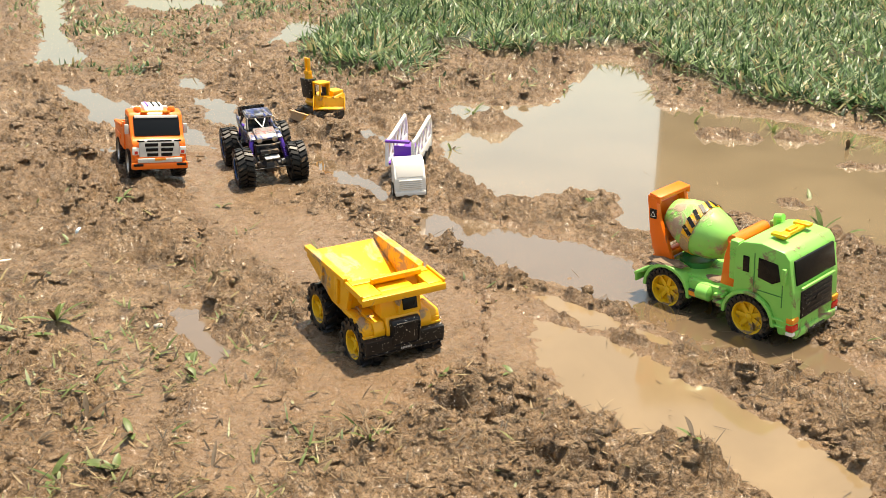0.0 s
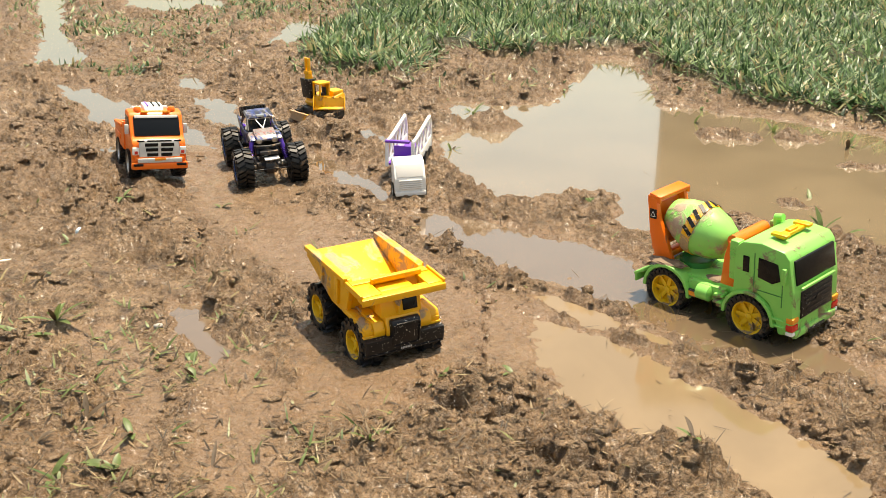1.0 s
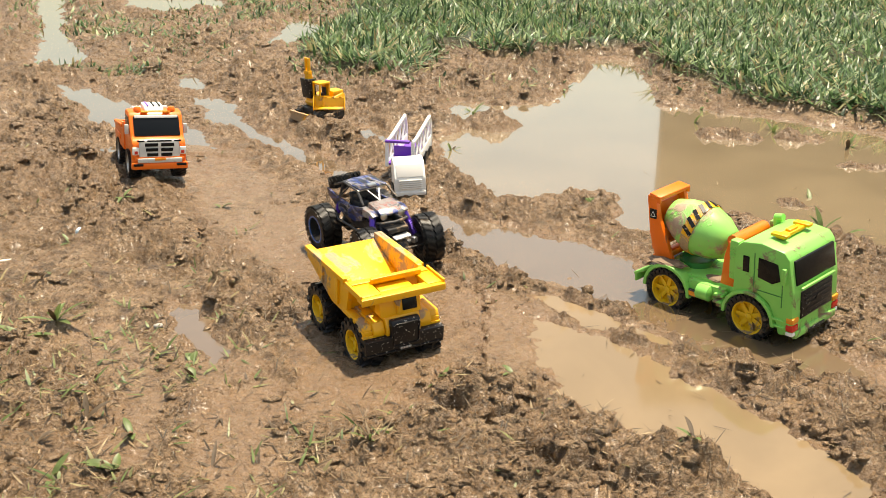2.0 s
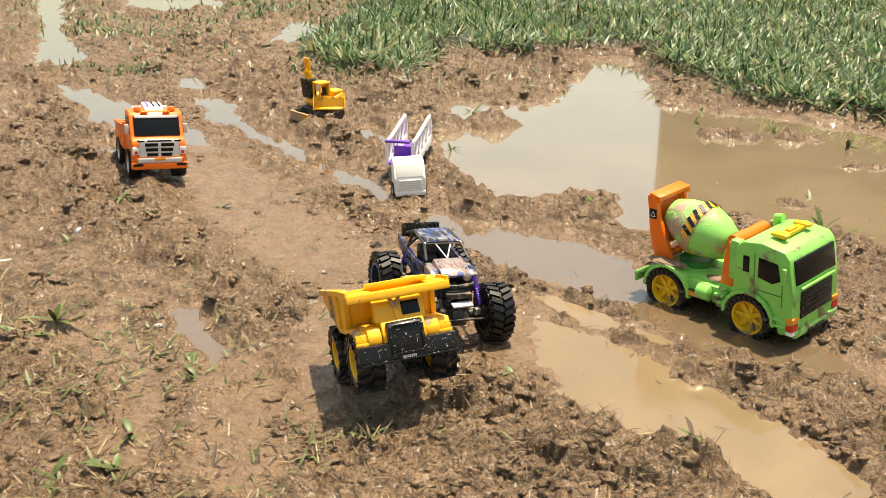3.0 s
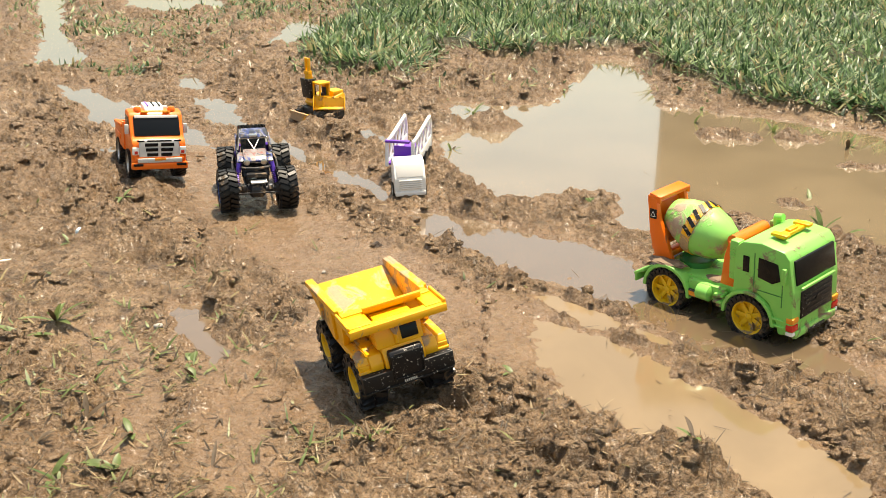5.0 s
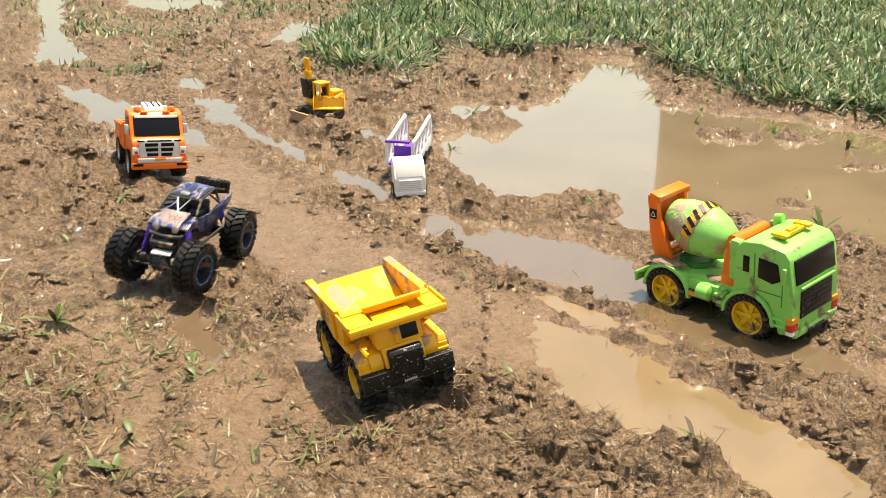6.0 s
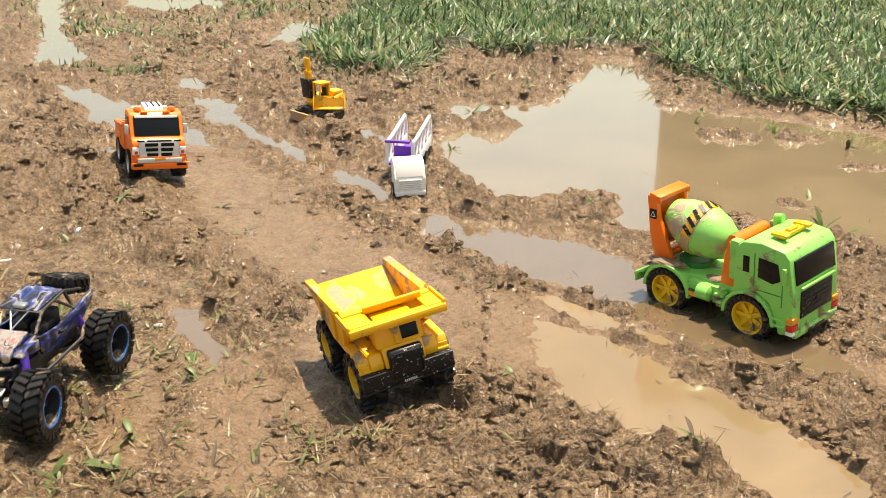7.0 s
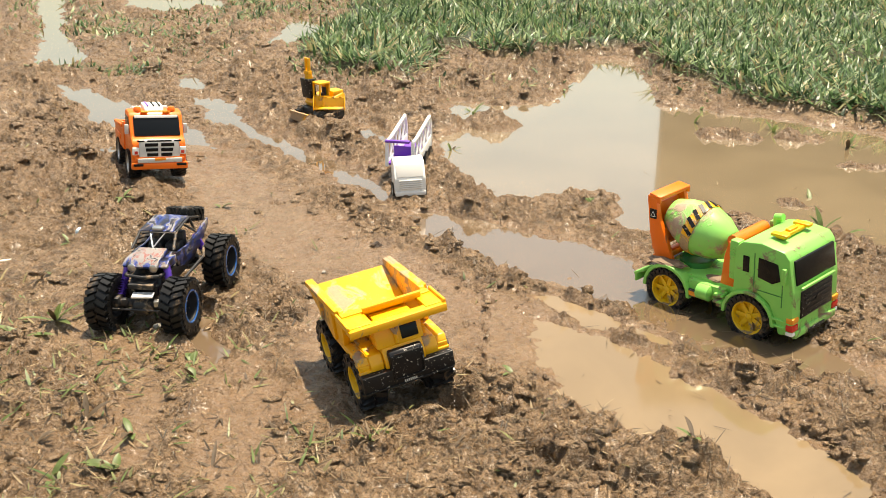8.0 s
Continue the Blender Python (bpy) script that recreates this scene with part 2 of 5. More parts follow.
RIDGES += [
    ([(-0.9, 5.0), (-0.3, 4.55), (0.1, 4.75), (0.45, 4.75), (0.65, 5.1)], 0.16, 0.043),
    ([(1.0, 5.3), (1.02, 4.75), (1.06, 4.4)], 0.10, 0.043),
    ([(1.0, 3.78), (1.12, 3.72)], 0.06, 0.014),
    ([(1.25, 3.75), (1.37, 3.70)], 0.05, 0.012),
    ([(1.36, 3.37), (1.48, 3.33)], 0.04, 0.009),
    ([(1.02, 2.98), (1.10, 2.95)], 0.05, 0.009),
    ([(1.06, 2.62), (1.12, 2.45), (1.2, 2.3)], 0.09, 0.037),
]
RIDGES += [
    ([(-1.9, 4.9), (-1.55, 4.1), (-1.3, 3.6), (-1.15, 3.2), (-0.95, 2.85)], 0.14, 0.019),
    ([(-1.9, 3.9), (-1.6, 3.3), (-1.35, 2.9)], 0.22, 0.026),
    ([(-1.0, 2.75), (-0.80, 2.62), (-0.70, 2.52)], 0.07, 0.034),
    ([(-0.53, 2.32), (-0.47, 2.15), (-0.42, 2.0)], 0.045, 0.030),
    ([(-1.4, 5.0), (-1.05, 4.3), (-0.8, 3.85)], 0.07, 0.017),
    ([(0.04, 1.80), (0.12, 1.77), (0.20, 1.70), (0.33, 1.60), (0.45, 1.48)], 0.075, 0.038),
    ([(0.0, 1.64), (0.07, 1.60), (0.18, 1.54), (0.33, 1.44)], 0.10, 0.028),
]
# pressed, smooth wheel tracks: points, half width
TRACKS = [
    ([(-0.95, 3.6), (-0.62, 3.05), (-0.40, 2.70), (-0.20, 2.40), (0.02, 2.18), (0.20, 2.05)], 0.19),
    ([(-0.15, 2.55), (-0.20, 2.1), (-0.20, 1.8)], 0.13),
    ([(-0.06, 2.15), (-0.03, 1.95), (-0.06, 1.82)], 0.10),
    ([(-0.45, 1.95), (-0.38, 1.75), (-0.35, 1.55)], 0.10),
    ([(-0.60, 1.80), (-0.55, 1.62)], 0.07),
    ([(0.05, 2.15), (0.16, 1.98)], 0.08),
    ([(-0.75, 2.05), (-0.62, 1.9)], 0.09),
    ([(0.5, 2.25), (0.72, 1.98), (0.9, 1.82)], 0.09),
]
TURF_EDGE = [(-0.75, 5.6), (-0.70, 5.2), (-0.48, 4.79), (-0.16, 4.49), (-0.06, 4.95), (0.05, 5.42), (0.41, 5.2), (0.77, 5.40), (1.0, 5.40), (1.04, 4.85), (1.23, 4.36), (1.46, 4.10), (1.70, 3.87), (2.6, 3.2),
             (9.0, 3.0), (9.0, 14.0), (-0.3, 14.0), (-0.5, 7.5)]


def ground_fields(x, y):
    """Height, wetness and turf at each place."""
    wx = x + 0.040 * fbm(x, y, 6.0, 3, 11) + 0.022 * fbm(x, y, 26.0, 3, 15)
    wy = y + 0.040 * fbm(x, y, 6.0, 3, 21) + 0.022 * fbm(x, y, 26.0, 3, 25)
    h = 0.014 + 0.014 * fbm(x, y, 1.4, 3, 31) + 0.024 * np.exp(-((x + 0.92) / 0.30) ** 2 - ((y - 1.85) / 0.42) ** 2)
    rough = 0.72 + 0.6 * fbm(x, y, 2.2, 3, 41)
    track = np.zeros_like(x)
    for pts, w in TRACKS:
        d, _ = line_dist(wx, wy, pts)
        track = np.maximum(track, 1 - smooth(0.5 * w, 1.25 * w, d))
    h = h * (1 - track) + (-0.002 + 0.006 * fbm(x, y, 5.0, 2, 61) + 0.024 * np.exp(-((x + 0.92) / 0.30) ** 2 - ((y - 1.85) / 0.42) ** 2)) * track
    rough = rough * (1 - 0.9 * track) + 0.10 * track
    for k, (pts, w, high) in enumerate(RIDGES):
        d, _ = line_dist(wx, wy, pts)
        f = np.exp(-(d / w) ** 2)
        h = h + high * f * (0.75 + 1.1 * fbm(x, y, 9.0, 2, 70 + k))
        rough = np.maximum(rough, 1.15 * np.exp(-(d / (1.5 * w)) ** 2))
    shore = np.full_like(x, 9.0)
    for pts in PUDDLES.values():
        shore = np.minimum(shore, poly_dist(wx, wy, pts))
    shore = shore + 0.030 * fbm(x, y, 15.0, 4, 191, 0.6)
    turf = smooth(0.06, -0.10, poly_dist(wx, wy, TURF_EDGE))
    h = h + 0.05 * turf
    t = smooth(-0.005, 0.055 + 0.05 * np.clip(y - 3.0, 0, 4), shore)
    islands = np.zeros_like(x)
    for pts, w, high in [RIDGES[6]] + RIDGES[9:13]:
        d, _ = line_dist(wx, wy, pts)
        islands = np.maximum(islands, np.exp(-(d / w) ** 2))
    t = np.maximum(t, islands)
    h = np.clip(shore * 0.45, -0.022, 1) * (1 - t) + h * t
    rough = np.clip(rough, 0.12, 1.2) * np.maximum(smooth(-0.035, 0.04, shore), 0.6 * islands)
    on = np.flatnonzero((rough > 0.03) & (turf < 0.9) & (y > 1.0) & (y < 10.0))
    u, v = x[on], y[on]
    # torn, irregular lumps: the cells are bent at two scales
    tu = u + 0.030 * fbm(u, v, 28.0, 2, 201) + 0.010 * fbm(u, v, 85.0, 2, 203)
    tv = v + 0.030 * fbm(u, v, 28.0, 2, 211) + 0.010 * fbm(u, v, 85.0, 2, 213)
    big = clods(tu, tv, 0.13, 101, 0.65, 1.0)
    lump = 0.034 * big + 0.019 * clods(tu, tv, 0.060, 111, 0.7, 0.9) + 0.0105 * clods(tu, tv, 0.030, 121, 0.8, 0.8) + 0.005 * clods(tu, tv, 0.015, 131, 0.8, 0.8)
    crack = np.abs(fbm(tu, tv, 11.0, 4, 141, 0.55))
    lump = lump + 0.012 * (0.5 - 2 * crack) - 0.016 * np.exp(-(crack / 0.035) ** 2) * (fbm(u, v, 3.0, 2, 147) > 0) + 0.005 * fbm(tu, tv, 70.0, 2, 145)
    h[on] += (lump - 0.016) * rough[on] * (1 + 0.16 * np.clip(v - 2.4, 0, 3))
    h = h + 0.0035 * fbm(x, y, 38.0, 3, 151) * (0.3 + 0.7 * smooth(0, 0.05, shore))
    h = np.maximum(h, 0.010 * smooth(0.0, 0.05, shore) - 0.03 * (1 - smooth(-0.02, 0.0, shore)) - 0.1 * smooth(0.09, 0.16, shore))
    for cx, cy, rad, deep in HOLES:
        h = h - deep * np.exp(-(((x - cx) / rad) ** 2 + ((y - cy) / (0.7 * rad)) ** 2) ** 2)
    wet = np.clip(np.maximum(0.95 * track, (1 - smooth(0.0, 0.06, shore)) * (1 - islands)) + 0.5 * fbm(x, y, 7.0, 3, 161), 0, 1) * np.clip(1.2 - 0.7 * rough, 0, 1)
    return h, wet, turf, rough, shore


HOLES = [(-0.374, 2.18, 0.042, 0.12), (0.008, 1.735, 0.045, 0.07), (0.24, 1.495, 0.055, 0.10), (0.17, 1.56, 0.035, 0.06), (0.10, 1.68, 0.03, 0.05), (0.32, 1.47, 0.03, 0.05), (-0.50, 3.0, 0.02, 0.03), (-0.78, 2.52, 0.07, 0.05), (-1.1, 2.6, 0.06, 0.04), (0.35, 2.02, 0.02, 0.02)]


def ground_z(x, y):
    return float(ground_fields(np.array([float(x)]), np.array([float(y)]))[0][0])


def mesh_from_arrays(name, co, quads, material, smooth_faces=True, tris=None):
    me = bpy.data.meshes.new(name)
    nq, nt = len(quads), 0 if tris is None else len(tris)
    me.vertices.add(len(co))
    me.vertices.foreach_set("co", np.asarray(co, np.float32).ravel())
    loops = np.concatenate([np.asarray(quads, np.int32).ravel()] + ([np.asarray(tris, np.int32).ravel()] if nt else []))
    me.loops.add(len(loops))
    me.loops.foreach_set("vertex_index", loops)
    me.polygons.add(nq + nt)
    starts = np.concatenate([np.arange(nq) * 4, nq * 4 + np.arange(nt) * 3]).astype(np.int32)
    me.polygons.foreach_set("loop_start", starts)
    me.polygons.foreach_set("use_smooth", np.full(nq + nt, smooth_faces))
    me.update(calc_edges=True)
    me.materials.append(material)
    return me


def build_ground():
    fine = radians(28.5)
    theta = np.concatenate([np.linspace(-fine, fine, 960), np.linspace(fine, 2 * math.pi - fine, 60)[1:-1]])
    rad = np.concatenate([np.geomspace(0.05, 1.44, 14)[:-1], np.geomspace(1.44, 9.5, 810), np.geomspace(9.5, 900, 34)[1:]])
    R, T = np.meshgrid(rad, theta, indexing="ij")
    x, y = (R * np.sin(T)).ravel(), (R * np.cos(T)).ravel()
    h, wet, turf, _, _ = ground_fields(x, y)
    r = R.ravel()
    far = smooth(9.0, 20.0, r)
    h = h * (1 - far) + 0.03 * far
    near = 1 - smooth(0.5, 1.2, r)
    h = h * (1 - near) + 0.02 * near
    turf = np.maximum(turf, far)
    nr, nt = len(rad), len(theta)
    i, j = np.meshgrid(np.arange(nr - 1), np.arange(nt), indexing="ij")
    a, b = i * nt + j, i * nt + (j + 1) % nt
    quads = np.stack([a, a + nt, b + nt, b], -1).reshape(-1, 4)[:, ::-1]
    co = np.stack([x, y, h], -1)
    co = np.vstack([co, [[0, 0, 0.02]]])
    hub = len(co) - 1
    jj = np.arange(nt)
    tris = np.stack([np.full(nt, hub), (jj + 1) % nt, jj], -1)
    me = mesh_from_arrays("ground", co, quads, MUD, True, tris)
    for key, val in (("wet", wet), ("turf", turf)):
        me.attributes.new(key, "FLOAT", "POINT").data.foreach_set("value", np.append(val, 0).astype(np.float32))
    ob = new("ground", me)
    return tagged(ob, "rutted wet brown mud with clods, wheel tracks and puddles", "ground", kind="structure")


GROUND = build_ground()


def build_water():
    """Level sheets that run on a little way under the mud of the shore."""
    step = 0.025
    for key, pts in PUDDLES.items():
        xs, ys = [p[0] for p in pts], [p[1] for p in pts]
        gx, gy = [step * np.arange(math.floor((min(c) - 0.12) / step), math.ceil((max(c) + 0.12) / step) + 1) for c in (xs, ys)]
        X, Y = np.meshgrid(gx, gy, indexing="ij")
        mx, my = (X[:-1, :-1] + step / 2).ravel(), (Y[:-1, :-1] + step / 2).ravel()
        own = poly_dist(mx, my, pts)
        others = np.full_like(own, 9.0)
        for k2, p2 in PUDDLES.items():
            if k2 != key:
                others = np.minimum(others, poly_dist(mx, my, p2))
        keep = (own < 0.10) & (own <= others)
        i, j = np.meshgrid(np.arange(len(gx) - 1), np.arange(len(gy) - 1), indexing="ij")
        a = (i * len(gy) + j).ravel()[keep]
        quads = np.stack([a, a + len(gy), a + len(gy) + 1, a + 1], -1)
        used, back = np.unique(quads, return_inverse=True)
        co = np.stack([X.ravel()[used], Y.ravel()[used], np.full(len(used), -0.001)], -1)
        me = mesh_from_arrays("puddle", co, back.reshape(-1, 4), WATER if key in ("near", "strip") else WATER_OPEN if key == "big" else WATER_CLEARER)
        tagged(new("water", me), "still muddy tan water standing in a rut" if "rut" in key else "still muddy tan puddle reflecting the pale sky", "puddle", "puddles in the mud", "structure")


build_water()


def blades(name, x, y, z, length, width, lean, seed, material, label, category, rows=4, droop=0.5):
    """Many curved, tapered blades in one mesh."""
    rng = np.random.default_rng(seed)
    n = len(x)
    az = rng.uniform(0, 2 * np.pi, n)
    dx, dy = np.cos(az), np.sin(az)
    face = az + np.pi / 2 + rng.normal(0, 0.5, n)
    sx, sy = np.cos(face), np.sin(face)
    co = np.zeros((n, rows, 2, 3))
    for k in range(rows):
        s = k / (rows - 1)
        out = length * np.sin(lean) * (s + droop * s * s) * 0.8
        up = length * np.cos(lean) * (s - 0.35 * droop * s * s * (lean > 0.3))
        w = width * (1 - s ** 2.2) * (0.55 + 0.45 * min(1, s * 3)) * 0.5 + 0.0003
        for e, sign in enumerate((-1, 1)):
            co[:, k, e, 0] = x + dx * out + sign * sx * w
            co[:, k, e, 1] = y + dy * out + sign * sy * w
            co[:, k, e, 2] = z + up + sign * 0.15 * w
    base = (np.arange(n) * rows * 2)[:, None, None]
    k = np.arange(rows - 1)[None, :, None] * 2
    quads = (base + k + np.array([0, 1, 3, 2])[None, None, :]).reshape(-1, 4)
    ob = new(name, mesh_from_arrays(name, co.reshape(-1, 3), quads, material))
    return tagged(ob, label, category, kind="stuff")


def build_grass():
    rng = np.random.default_rng(5)
    n = 215000
    x, y = rng.uniform(-3.4, 4.2, n), rng.uniform(3.4, 9.4, n)
    _, _, turf, rough, shore = ground_fields(x, y)
    clump = fbm(x, y, 3.5, 3, 171)
    sparse = np.zeros(n)
    for cx, cy, rx, ry, much in THIN_TURF:
        sparse = np.maximum(sparse, much * np.exp(-((x - cx) / rx) ** 2 - ((y - cy) / ry) ** 2))
    cover = np.maximum(turf * (0.85 + 1.8 * clump), sparse * (0.6 + 1.2 * clump))
    keep = (cover > rng.uniform(0, 1, n)) & (shore > 0.0) & (np.abs(x) < 0.5 * y + 0.2)
    x, y, thin = x[keep], y[keep], (turf < 0.3)[keep]
    h = ground_fields(x, y)[0]
    m = len(x)
    long = rng.uniform(0.04, 0.13, m) * np.where(thin, 0.5, 0.82) * (0.75 + 0.7 * np.clip(fbm(x, y, 5.0, 2, 181) + 0.4, 0, 1))
    blades("grass", x, y, h - 0.008, long, rng.uniform(0.007, 0.017, m), np.clip(np.abs(rng.normal(0.95, 0.40, m)), 0, 1.5), 6, GRASS,
           "dense grey-green meadow grass beside the muddy track", "grass")


# thin short grass among the mud: centre, radii, cover
THIN_TURF = [(-1.3, 6.9, 0.5, 0.5, 0.83), (-2.1, 6.3, 0.3, 0.4, 0.52), (-1.75, 5.0, 0.16, 0.10, 0.95), (-1.45, 4.9, 0.16, 0.08, 0.95), (-0.9, 7.6, 0.5, 0.5, 0.90), (-0.7, 5.2, 0.15, 0.2, 0.60), (0.2, 4.6, 0.4, 0.15, 0.15),
             (1.1, 4.7, 0.12, 0.4, 0.38), (-1.7, 5.9, 0.5, 0.35, 0.40), (-1.2, 5.5, 0.3, 0.25, 0.40), (-2.6, 7.5, 0.3, 0.8, 0.45), (-0.55, 6.5, 0.35, 0.5, 0.9), (-1.1, 8.4, 0.8, 0.6, 1.1), (-2.2, 8.4, 0.5, 0.5, 0.9), (-0.45, 5.0, 0.2, 0.35, 0.8)]
build_grass()


def build_straw():
    rng = np.random.default_rng(8)
    n = 60000
    th, r = rng.uniform(-0.5, 0.5, n), 1.35 * (6.0 / 1.35) ** rng.uniform(0, 1, n)
    x, y = r * np.sin(th), r * np.cos(th)
    h, wet, turf, rough, shore = ground_fields(x, y)
    keep = np.where(shore > 0.004, rng.uniform(0, 1, n) < 0.04 + 0.26 * np.clip(rough, 0, 1) ** 1.5, rng.uniform(0, 1, n) < 0.006)
    x, y, h = x[keep], y[keep], np.maximum(h[keep], 0.0)
    m = len(x)
    blades("straw", x, y, h + 0.001, rng.uniform(0.008, 0.04, m), rng.uniform(0.0009, 0.0026, m), rng.uniform(1.15, 1.6, m), 9, STRAW,
           "dead straw and roots trodden into the mud", "straw", rows=3, droop=0.2)


build_straw()


def build_clods():
    """Loose crumbs and torn clods of mud lying on the ground."""
    rng = np.random.default_rng(12)
    bm = bmesh.new()
    bmesh.ops.create_icosphere(bm, subdivisions=2, radius=1)
    base = np.array([v.co[:] for v in bm.verts])
    faces = np.array([[v.index for v in f.verts] for f in bm.faces])
    bm.free()
    n = 42000
    th, r = rng.uniform(-0.49, 0.49, n), 1.40 * (6.4 / 1.40) ** rng.uniform(0, 1, n)
    x, y = r * np.sin(th), r * np.cos(th)
    h, wet, turf, rough, shore = ground_fields(x, y)
    drift = np.clip(0.9 + 2.2 * fbm(x, y, 5.0, 3, 231), 0.1, 2)
    keep = (rng.uniform(0, 1, n) < (0.006 + 0.28 * np.clip(rough, 0, 1) ** 2) * drift) & (shore > 0.0) & (turf < 0.5)
    x, y, h = x[keep], y[keep], h[keep]
    m = len(x)
    size = (0.0022 + 0.0095 * rng.uniform(0, 1, m) ** 3) * (1 + 0.12 * (y - 1.5))
    shift = rng.uniform(0, 99, (m, 1))
    jag = 1 + 0.8 * vnoise(base[None, :, 0] * 1.3 + shift, base[None, :, 1] * 1.3 + base[None, :, 2] * 1.7 - shift, 5) + rng.uniform(-0.30, 0.30, (m, len(base)))
    co = base[None] * jag[:, :, None] * size[:, None, None] * rng.uniform(0.6, 1.4, (m, 1, 3)) * np.array([1.3, 1.3, 0.7])
    co[:, :, 0] += x[:, None]
    co[:, :, 1] += y[:, None]
    co[:, :, 2] += (h - size * 0.05)[:, None]
    tris = (faces[None] + (np.arange(m) * len(base))[:, None, None]).reshape(-1, 3)
    ob = new("mud_clods", mesh_from_arrays("mud_clods", co.reshape(-1, 3), np.zeros((0, 4), np.int32), MUD, True, tris))
    tagged(ob, "loose crumbs and clods of brown mud", "mud clods", kind="stuff")


build_clods()


def build_backdrop():
    """Unseen plain slab, added for the tall dark thing that the water mirrors."""
    m, n, l, b = base_mat("backdrop_slab", 0.85)
    geo = n.new("ShaderNodeNewGeometry")
    t = nd(n, "ShaderNodeTexNoise", Scale=0.6, Detail=5.0)
    l.new(geo.outputs["Position"], t.inputs["Vector"])
    c = ramp(n, l, t.outputs["Fac"], [(0.3, (0.28, 0.24, 0.18)), (0.7, (0.40, 0.34, 0.26))])
    l.new(c.outputs[0], b.inputs["Base Color"])
    bm = bmesh.new()
    bmesh.ops.create_cube(bm, size=1)
    for v in bm.verts:
        v.co = Vector((26.5 + v.co.x * 40, 30.3 + v.co.y * 0.6, 8 + v.co.z * 16))
    me = bpy.data.meshes.new("backdrop")
    bm.to_mesh(me)
    bm.free()
    me.materials.append(m)
    tagged(new("backdrop", me), "plain unseen slab standing in for the tall thing the water mirrors", "building", kind="structure")


build_backdrop()


def leaf_bm(long, wide, lean, az, seed):
    """One folded, arching leaf from the root."""
    rng = random.Random(seed)
    bm = bmesh.new()
    rows = []
    n = 7
    curl = rng.uniform(0.3, 1.1)
    x = z = 0.0
    for k in range(n):
        s = k / (n - 1)
        a = lean + curl * s
        if k:
            x += long / (n - 1) * math.sin(a)
            z += long / (n - 1) * math.cos(a)
        w = wide * 0.5 * (math.sin(math.pi * (0.12 + 0.88 * s)) ** 0.8 + 0.03)
        rows.append([bm.verts.new((x, -w, z + 0.25 * w)), bm.verts.new((x, 0, z - 0.1 * w)), bm.verts.new((x, w, z + 0.25 * w))])
    for a, b in zip(rows, rows[1:]):
        for k in range(2):
            bm.faces.new((a[k], a[k + 1], b[k + 1], b[k]))
    bmesh.ops.transform(bm, matrix=pose(0, 0, 0, 0, 0, az), verts=bm.verts)
    return bm


# weeds in the mud: place, leaves, leaf length, leaf width, how flat, dead or green
WEEDS = []
WEEDS += [(-0.56, 1.53, 6, 0.060, 0.014, 0.5, 0), (-0.66, 1.50, 5, 0.050, 0.010, 0.9, 0), (-0.85, 2.08, 8, 0.085, 0.010, 0.6, 0), (-0.90, 2.02, 6, 0.060, 0.012, 0.9, 0), (-0.50, 1.855, 2, 0.045, 0.014, 0.5, 0), (-0.52, 1.93, 5, 0.04, 0.010, 0.9, 0), (-0.66, 1.69, 6, 0.055, 0.009, 1.0, 1), (-0.57, 1.66, 5, 0.05, 0.010, 0.9, 0), (-0.40, 1.55, 9, 0.055, 0.005, 1.0, 1), (-0.17, 1.60, 9, 0.050, 0.005, 0.8, 1), (-0.13, 1.61, 5, 0.045, 0.005, 0.5, 0), (-0.24, 1.60, 6, 0.05, 0.004, 1.1, 1)]
WEEDS += [(0.135, 1.79, 3, 0.045, 0.009, 0.8, 0), (0.0, 1.88, 2, 0.035, 0.007, 0.3, 0), (0.43, 2.86, 5, 0.045, 0.010, 0.6, 0), (0.98, 3.98, 2, 0.08, 0.010, 0.2, 0), (1.12, 3.02, 4, 0.055, 0.010, 0.9, 0), (1.05, 2.72, 4, 0.085, 0.014, 0.4, 0), (1.10, 2.70, 3, 0.07, 0.012, 0.7, 0), (0.03, 3.58, 4, 0.05, 0.007, 0.3, 0), (-0.95, 2.95, 4, 0.05, 0.008, 0.9, 0), (-0.80, 2.75, 5, 0.05, 0.006, 1.0, 1), (-1.0, 2.62, 5, 0.04, 0.007, 1.1, 0), (-0.66, 2.95, 3, 0.045, 0.010, 0.6, 0)]
WEEDS += [(-0.42, 1.72, 6, 0.04, 0.004, 1.0, 1), (-0.72, 1.60, 7, 0.05, 0.006, 1.1, 1), (0.30, 1.60, 4, 0.045, 0.006, 0.9, 1), (0.42, 1.52, 4, 0.05, 0.007, 0.9, 0), (1.45, 3.62, 3, 0.08, 0.012, 0.4, 0), (1.25, 3.85, 4, 0.08, 0.010, 0.6, 0), (-0.98, 2.35, 6, 0.06, 0.006, 1.0, 1), (-0.80, 2.28, 5, 0.05, 0.005, 1.1, 1), (-0.60, 1.95, 6, 0.045, 0.008, 1.1, 0), (-0.78, 1.80, 7, 0.06, 0.008, 1.0, 0), (0.12, 4.15, 5, 0.08, 0.008, 0.7, 0), (-0.66, 2.66, 4, 0.05, 0.006, 1.0, 1)]


